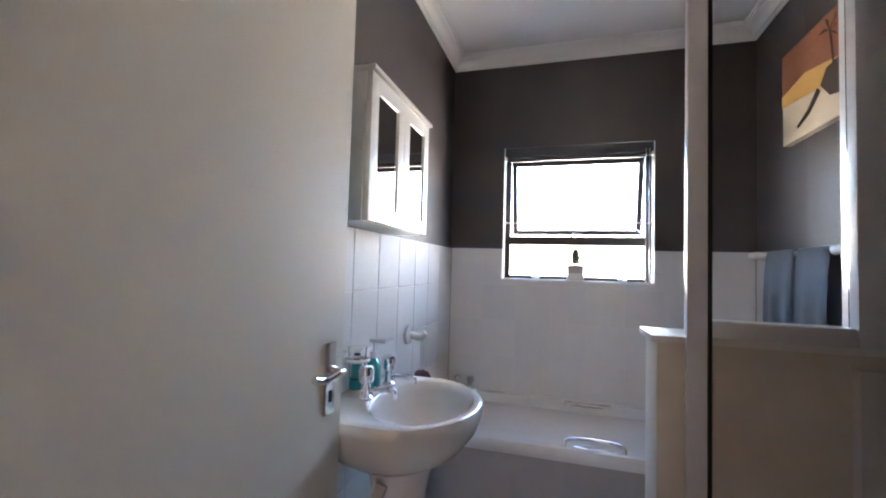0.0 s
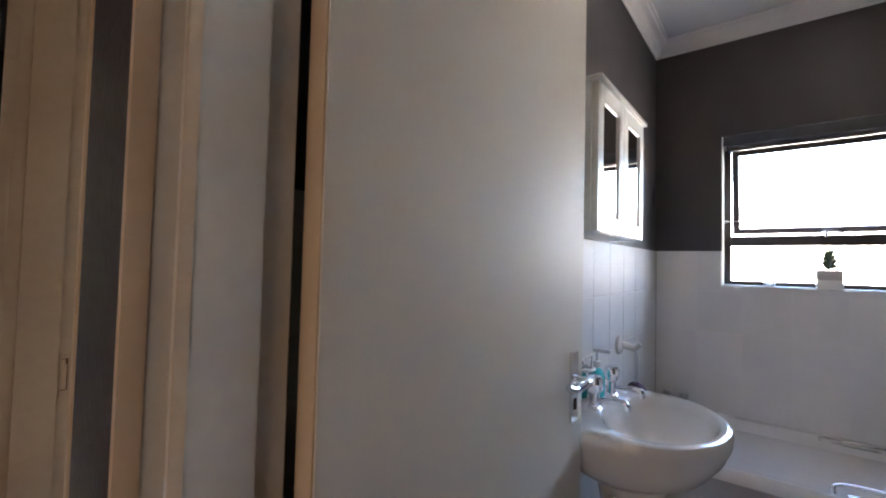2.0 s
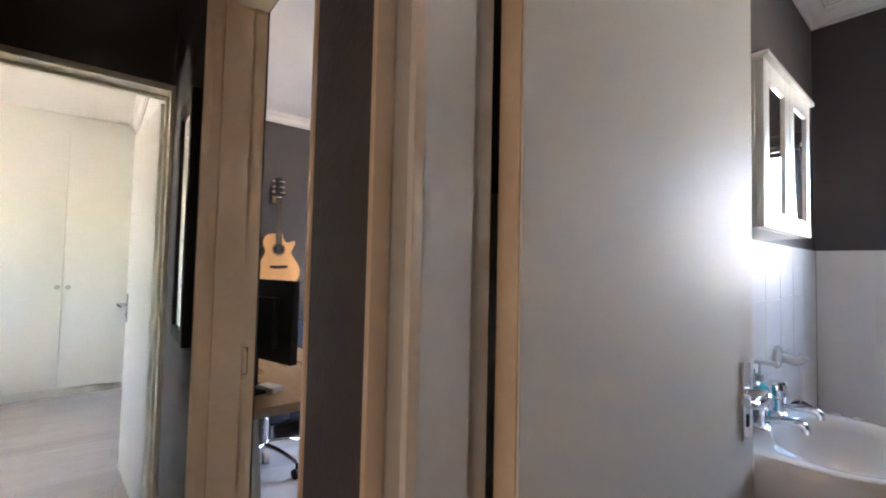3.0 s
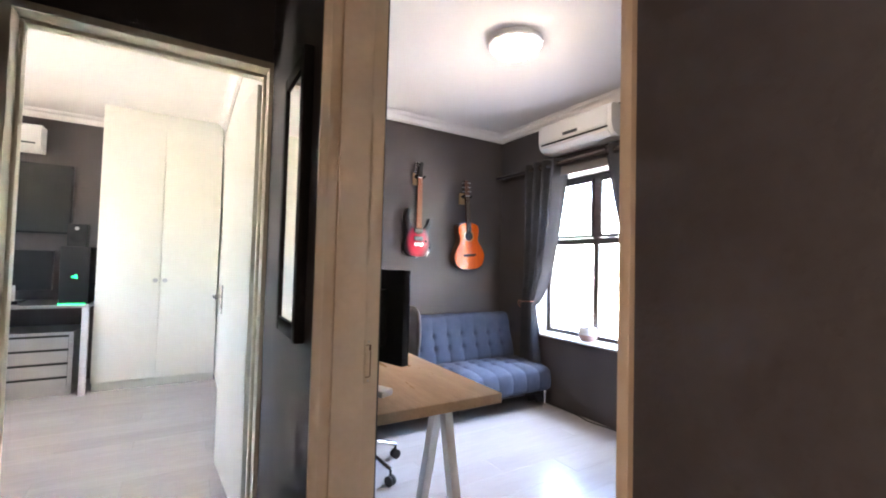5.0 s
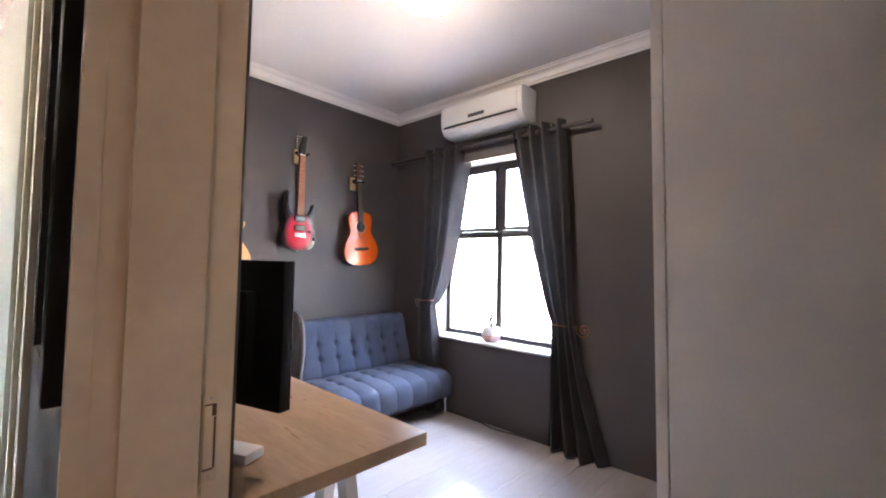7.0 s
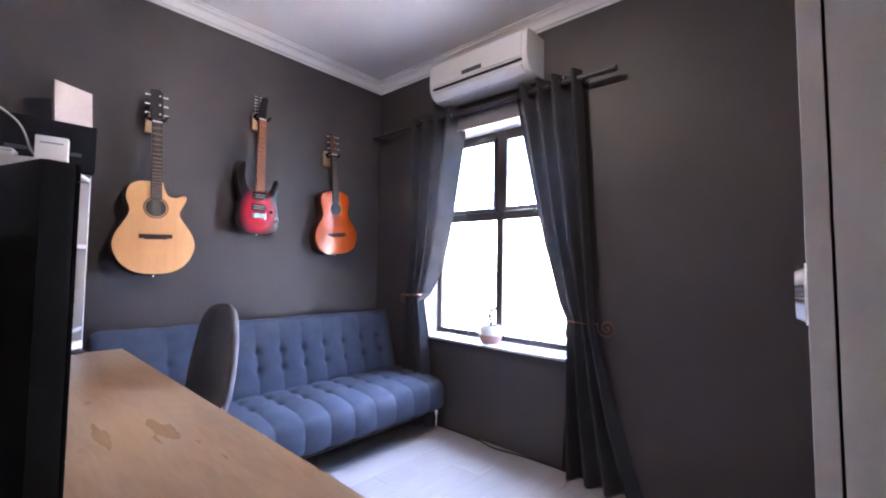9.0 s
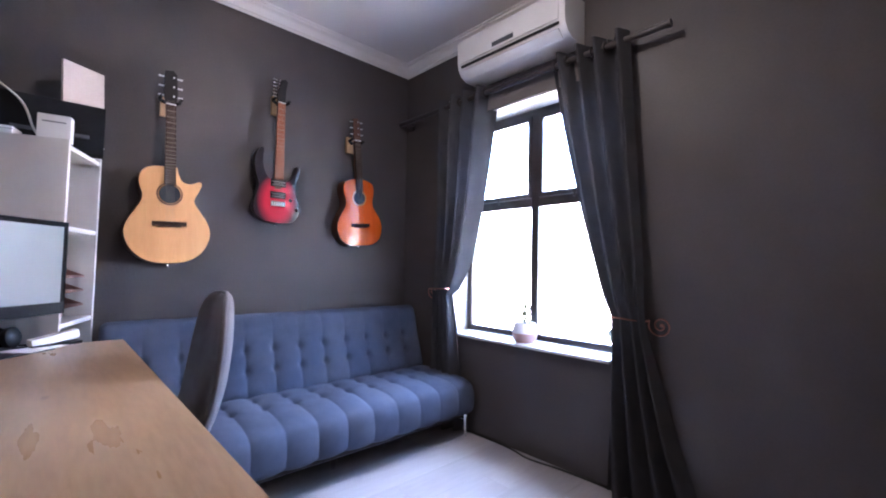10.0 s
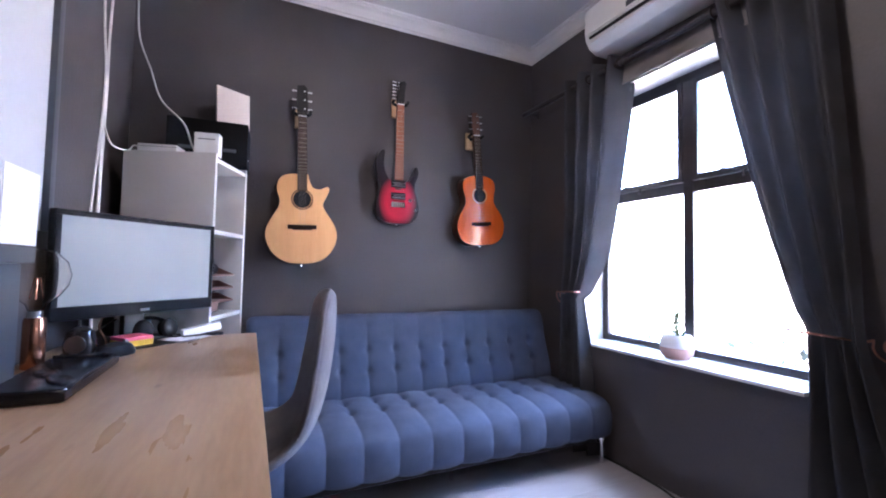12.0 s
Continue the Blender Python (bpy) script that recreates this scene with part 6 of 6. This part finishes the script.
part("soil", block((-0.036, -0.04, 0.0855), (0.036, 0.04, 0.0875), 0.001), MAHOG, plb)
pst = part("stem", rod((0, 0, 0.086), (0, 0, 0.14), 0.004, seg=8), GREEN_LEAF, plb)
for k in range(26):
    part("leaf", moved(lathe([(0.001, 0), (0.009, 0.009), (0.01, 0.02), (0.001, 0.042)], 7, 1, 0.5), Matrix.Translation((0, 0, 0.09 + 0.0026 * k)) @ pose(0, 0, 0, 0, 66 - 1.9 * k, 137 * k)), GREEN_LEAF, pst)

# ---- bedroom ----
wd = thing("wardrobe", "white built-in two-door wardrobe", "wardrobe", (-1.29, 4.3, 0))
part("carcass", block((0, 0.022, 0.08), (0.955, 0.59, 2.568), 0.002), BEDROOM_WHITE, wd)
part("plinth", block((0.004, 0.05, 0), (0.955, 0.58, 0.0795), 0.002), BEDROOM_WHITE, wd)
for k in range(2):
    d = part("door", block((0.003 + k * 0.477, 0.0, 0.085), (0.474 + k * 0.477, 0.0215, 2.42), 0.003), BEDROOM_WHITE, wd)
    kx = 0.44 if k == 0 else 0.515
    part("knob", moved(lathe([(0.001, 0), (0.008, 0), (0.02, 0.02), (0.018, 0.028), (0.001, 0.03)], 18), Matrix.Translation((kx, 0, 0.99)) @ pose(0, 0, 0, 90, 0, 0)), STEEL, d)
air_conditioner("white split air conditioner on the bedroom wall", (-2.15, 4.9, 2.15), 0, 0.72)
tv = thing("television", "black wall-mounted television with a silver edge", "television", (-2.1, 4.9, 1.4))
part("housing", block((-0.55, -0.05, 0), (0.53, -0.0005, 0.66), 0.006), BLACK, tv)
part("screen", block((-0.535, -0.0535, 0.018), (0.515, -0.05, 0.645), 0.001), material("dark_tv_glass", (0.012, 0.013, 0.014), None, 0.12, bump=0), tv)
bdk = thing("computer_desk", "grey computer desk with square steel legs", "desk", (-2.55, 4.25, 0))
part("top", block((0, 0, 0.755), (1.24, 0.62, 0.78), 0.003), STEEL, bdk, "pale grey desktop")
for x in (0.02, 1.19):
    for y in (0.0, 0.57):
        part("leg", block((x, y + 0.005, 0), (x + 0.048, y + 0.048, 0.7545), 0.003), ALU, bdk)
dw = thing("drawer_unit", "silver four-drawer unit under the computer desk", "drawers", (-2.02, 4.33, 0))
part("case", block((0, 0.02, 0.0), (0.6, 0.5, 0.54), 0.003), STEEL, dw)
for k in range(4):
    dd = part("drawer", block((0.03, 0, 0.05 + k * 0.118), (0.57, 0.0195, 0.146 + k * 0.118), 0.003), STEEL, dw)
    part("grip_groove", block((0.03, -0.003, 0.147 + k * 0.118), (0.57, 0.0195, 0.162 + k * 0.118), 0.0005), BLACK, dd)
pc = thing("computer_tower", "black computer case with green lights", "computer", (-1.43, 4.4, 0.7805))
part("case", block((-0.1, -0.1, 0), (0.1, 0.32, 0.5), 0.008), BLACK, pc)
part("light_mark", plate([(-0.025, 0.235), (0.022, 0.222), (0.016, 0.262)], -0.1025, -0.1005, 0), LED_GREEN, pc, "green glowing mark")
part("light_strip", block((-0.1, -0.112, 0.002), (0.08, -0.101, 0.01), 0.002), LED_GREEN, pc, "green light strip")
spk = thing("speaker", "small black speaker on the computer case", "speaker", (-1.44, 4.42, 1.281))
part("box", block((-0.065, -0.06, 0), (0.065, 0.07, 0.2), 0.005), BLACK, spk)
part("cone", moved(lathe([(0.001, 0), (0.04, 0.0), (0.044, 0.006), (0.03, 0.004), (0.001, 0.002)], 22), Matrix.Translation((0, -0.0605, 0.08)) @ pose(0, 0, 0, 90, 0, 0)), BLACK, spk)
part("tweeter", moved(lathe([(0.001, 0), (0.016, 0.0), (0.014, 0.004), (0.001, 0.004)], 16), Matrix.Translation((0, -0.0605, 0.16)) @ pose(0, 0, 0, 90, 0, 0)), STEEL, spk)
hp = thing("desk_gadget", "small silver gadget on the computer desk", "gadget", (-1.85, 4.4, 0.7805), 10)
part("stand", block((-0.05, -0.03, 0), (0.05, 0.04, 0.03), 0.006), BLACK, hp)
part("body", moved(block((-0.03, -0.012, 0), (0.03, 0.012, 0.13), 0.006), Matrix.Translation((0, 0, 0.0305)) @ pose(0, 0, 0, -12, 0, 8)), STEEL, hp)
bs = thing("back_monitor", "dark monitor on the computer desk", "monitor", (-1.95, 4.7, 0.7805))
part("panel", block((-0.3, -0.02, 0.1), (0.3, 0.02, 0.46), 0.005), BLACK, bs)
part("stand", join(block((-0.03, -0.01, 0.012), (0.03, 0.03, 0.2), 0.004), block((-0.12, -0.08, 0), (0.12, 0.08, 0.0118), 0.004)), BLACK, bs)

# ---- floor planks and wall tiles ----
plank_mesh = mesh_of("plank", block((-0.0948, -0.6, -0.0088), (0.0948, 0.6, 0.0), 0.0007, 1), PLANK)


def lay_planks(x0, x1, y0, y1):
    y, r = y0 + 0.095, 0
    while y - 0.094 < y1:
        x = x0 - (0.0, 0.4, 0.8)[r % 3]
        while x < x1:
            a, b = max(x, x0), min(x + 1.2, x1)
            if b - a > 0.05:
                w = min(1.0, (y1 - (y - 0.094)) / 0.188)
                piece("plank", plank_mesh, floor, ((a + b) / 2, y - 0.094 * (1 - w), 0), (0, 0, 90), (w, (b - a - 0.0006) / 1.2, 1))
            x += 1.2
        y += 0.19
        r += 1


lay_planks(RX, WX, PY + 0.116, GY)
lay_planks(-3.25, CX - 0.004, EY + 0.152, 4.9)
lay_planks(-1.3, CX, -2.7, EY + 0.152)
for clear in (STUDY_DOOR, BATH_DOOR):
    piece("plank", plank_mesh, floor, ((CX + RX) / 2, (clear[0] + clear[1]) / 2, -0.0005), (0, 0, 0), ((RX - CX - 0.002) / 0.188, (clear[1] - clear[0] - 0.002) / 1.2, 1))
structure("floor_bathroom", block((RX, BY, -0.0085), (WX, PY, -0.001), 0), TILE, "pale tiled bathroom floor", "floor")

tile_mesh = mesh_of("tile", block((-0.0988, -0.0988, 0), (0.0988, 0.0988, 0.006), 0.0012, 1), TILE)
DADO = 1.377


def tiling(name, label, axis, face, a0, a1, z0, sign, hole=None, fill=0.006, first=0.2):
    """A sheet of grout on a wall face with glazed tiles on it; sign: the way the face looks along the axis."""
    f0, f1 = sorted((face, face + sign * fill))
    holes = [(hole[0], hole[1], hole[2], DADO)] if hole else []
    sheet = structure(name, pierced(axis, f0, f1, a0, a1, 0.0, DADO, holes), GROUT, label, "tiling")
    turn = {("x", -1): (0, -90, 0), ("x", 1): (0, 90, 0), ("y", -1): (90, 0, 0), ("y", 1): (-90, 0, 0)}[(axis, sign)]
    z = DADO
    while z > z0:
        lo = max(z - 0.213, 0.0)
        c = a1 if axis == "x" else a0
        step = -first if axis == "x" else first
        while (c > a0 + 1e-6) if axis == "x" else (c < a1 - 1e-6):
            p, q = sorted((c, min(max(c + step, a0), a1)))
            cells = [(p, q, lo, z)]
            if hole and q > hole[0] and p < hole[1] and z > hole[2]:
                cells = []
                if lo < hole[2]:
                    cells.append((max(p, hole[0]), min(q, hole[1]), lo, hole[2]))
                if p < hole[0]:
                    cells.append((p, hole[0], lo, z))
                if q > hole[1]:
                    cells.append((hole[1], q, lo, z))
            for u, v, s, t in cells:
                if v - u < 0.012 or t - s < 0.012:
                    continue
                su, sv = (v - u - 0.0024) / 0.1976, (t - s - 0.0024) / 0.1976
                fx = face + sign * 0.0027
                if axis == "x":
                    piece("tile", tile_mesh, sheet, (fx, (u + v) / 2, (s + t) / 2), turn, (sv, su, 1))
                else:
                    piece("tile", tile_mesh, sheet, ((u + v) / 2, fx, (s + t) / 2), turn, (su, sv, 1))
            c += step
            step = math.copysign(0.2, step)
        z -= 0.213


tiling("tiling_basin_wall", "white square tiles behind the basin", "y", PY, RX, WX - 0.01, 0.3, -1, first=0.11)
tiling("tiling_window_wall", "white square tiles below the bathroom window", "x", WX, BY + 0.01, PY - 0.01, 0.45, -1, BATH_WIN, 0.0083)
tiling("tiling_end_wall", "white square tiles under the picture", "y", BY, 0.9, WX - 0.01, 0.45, 1)
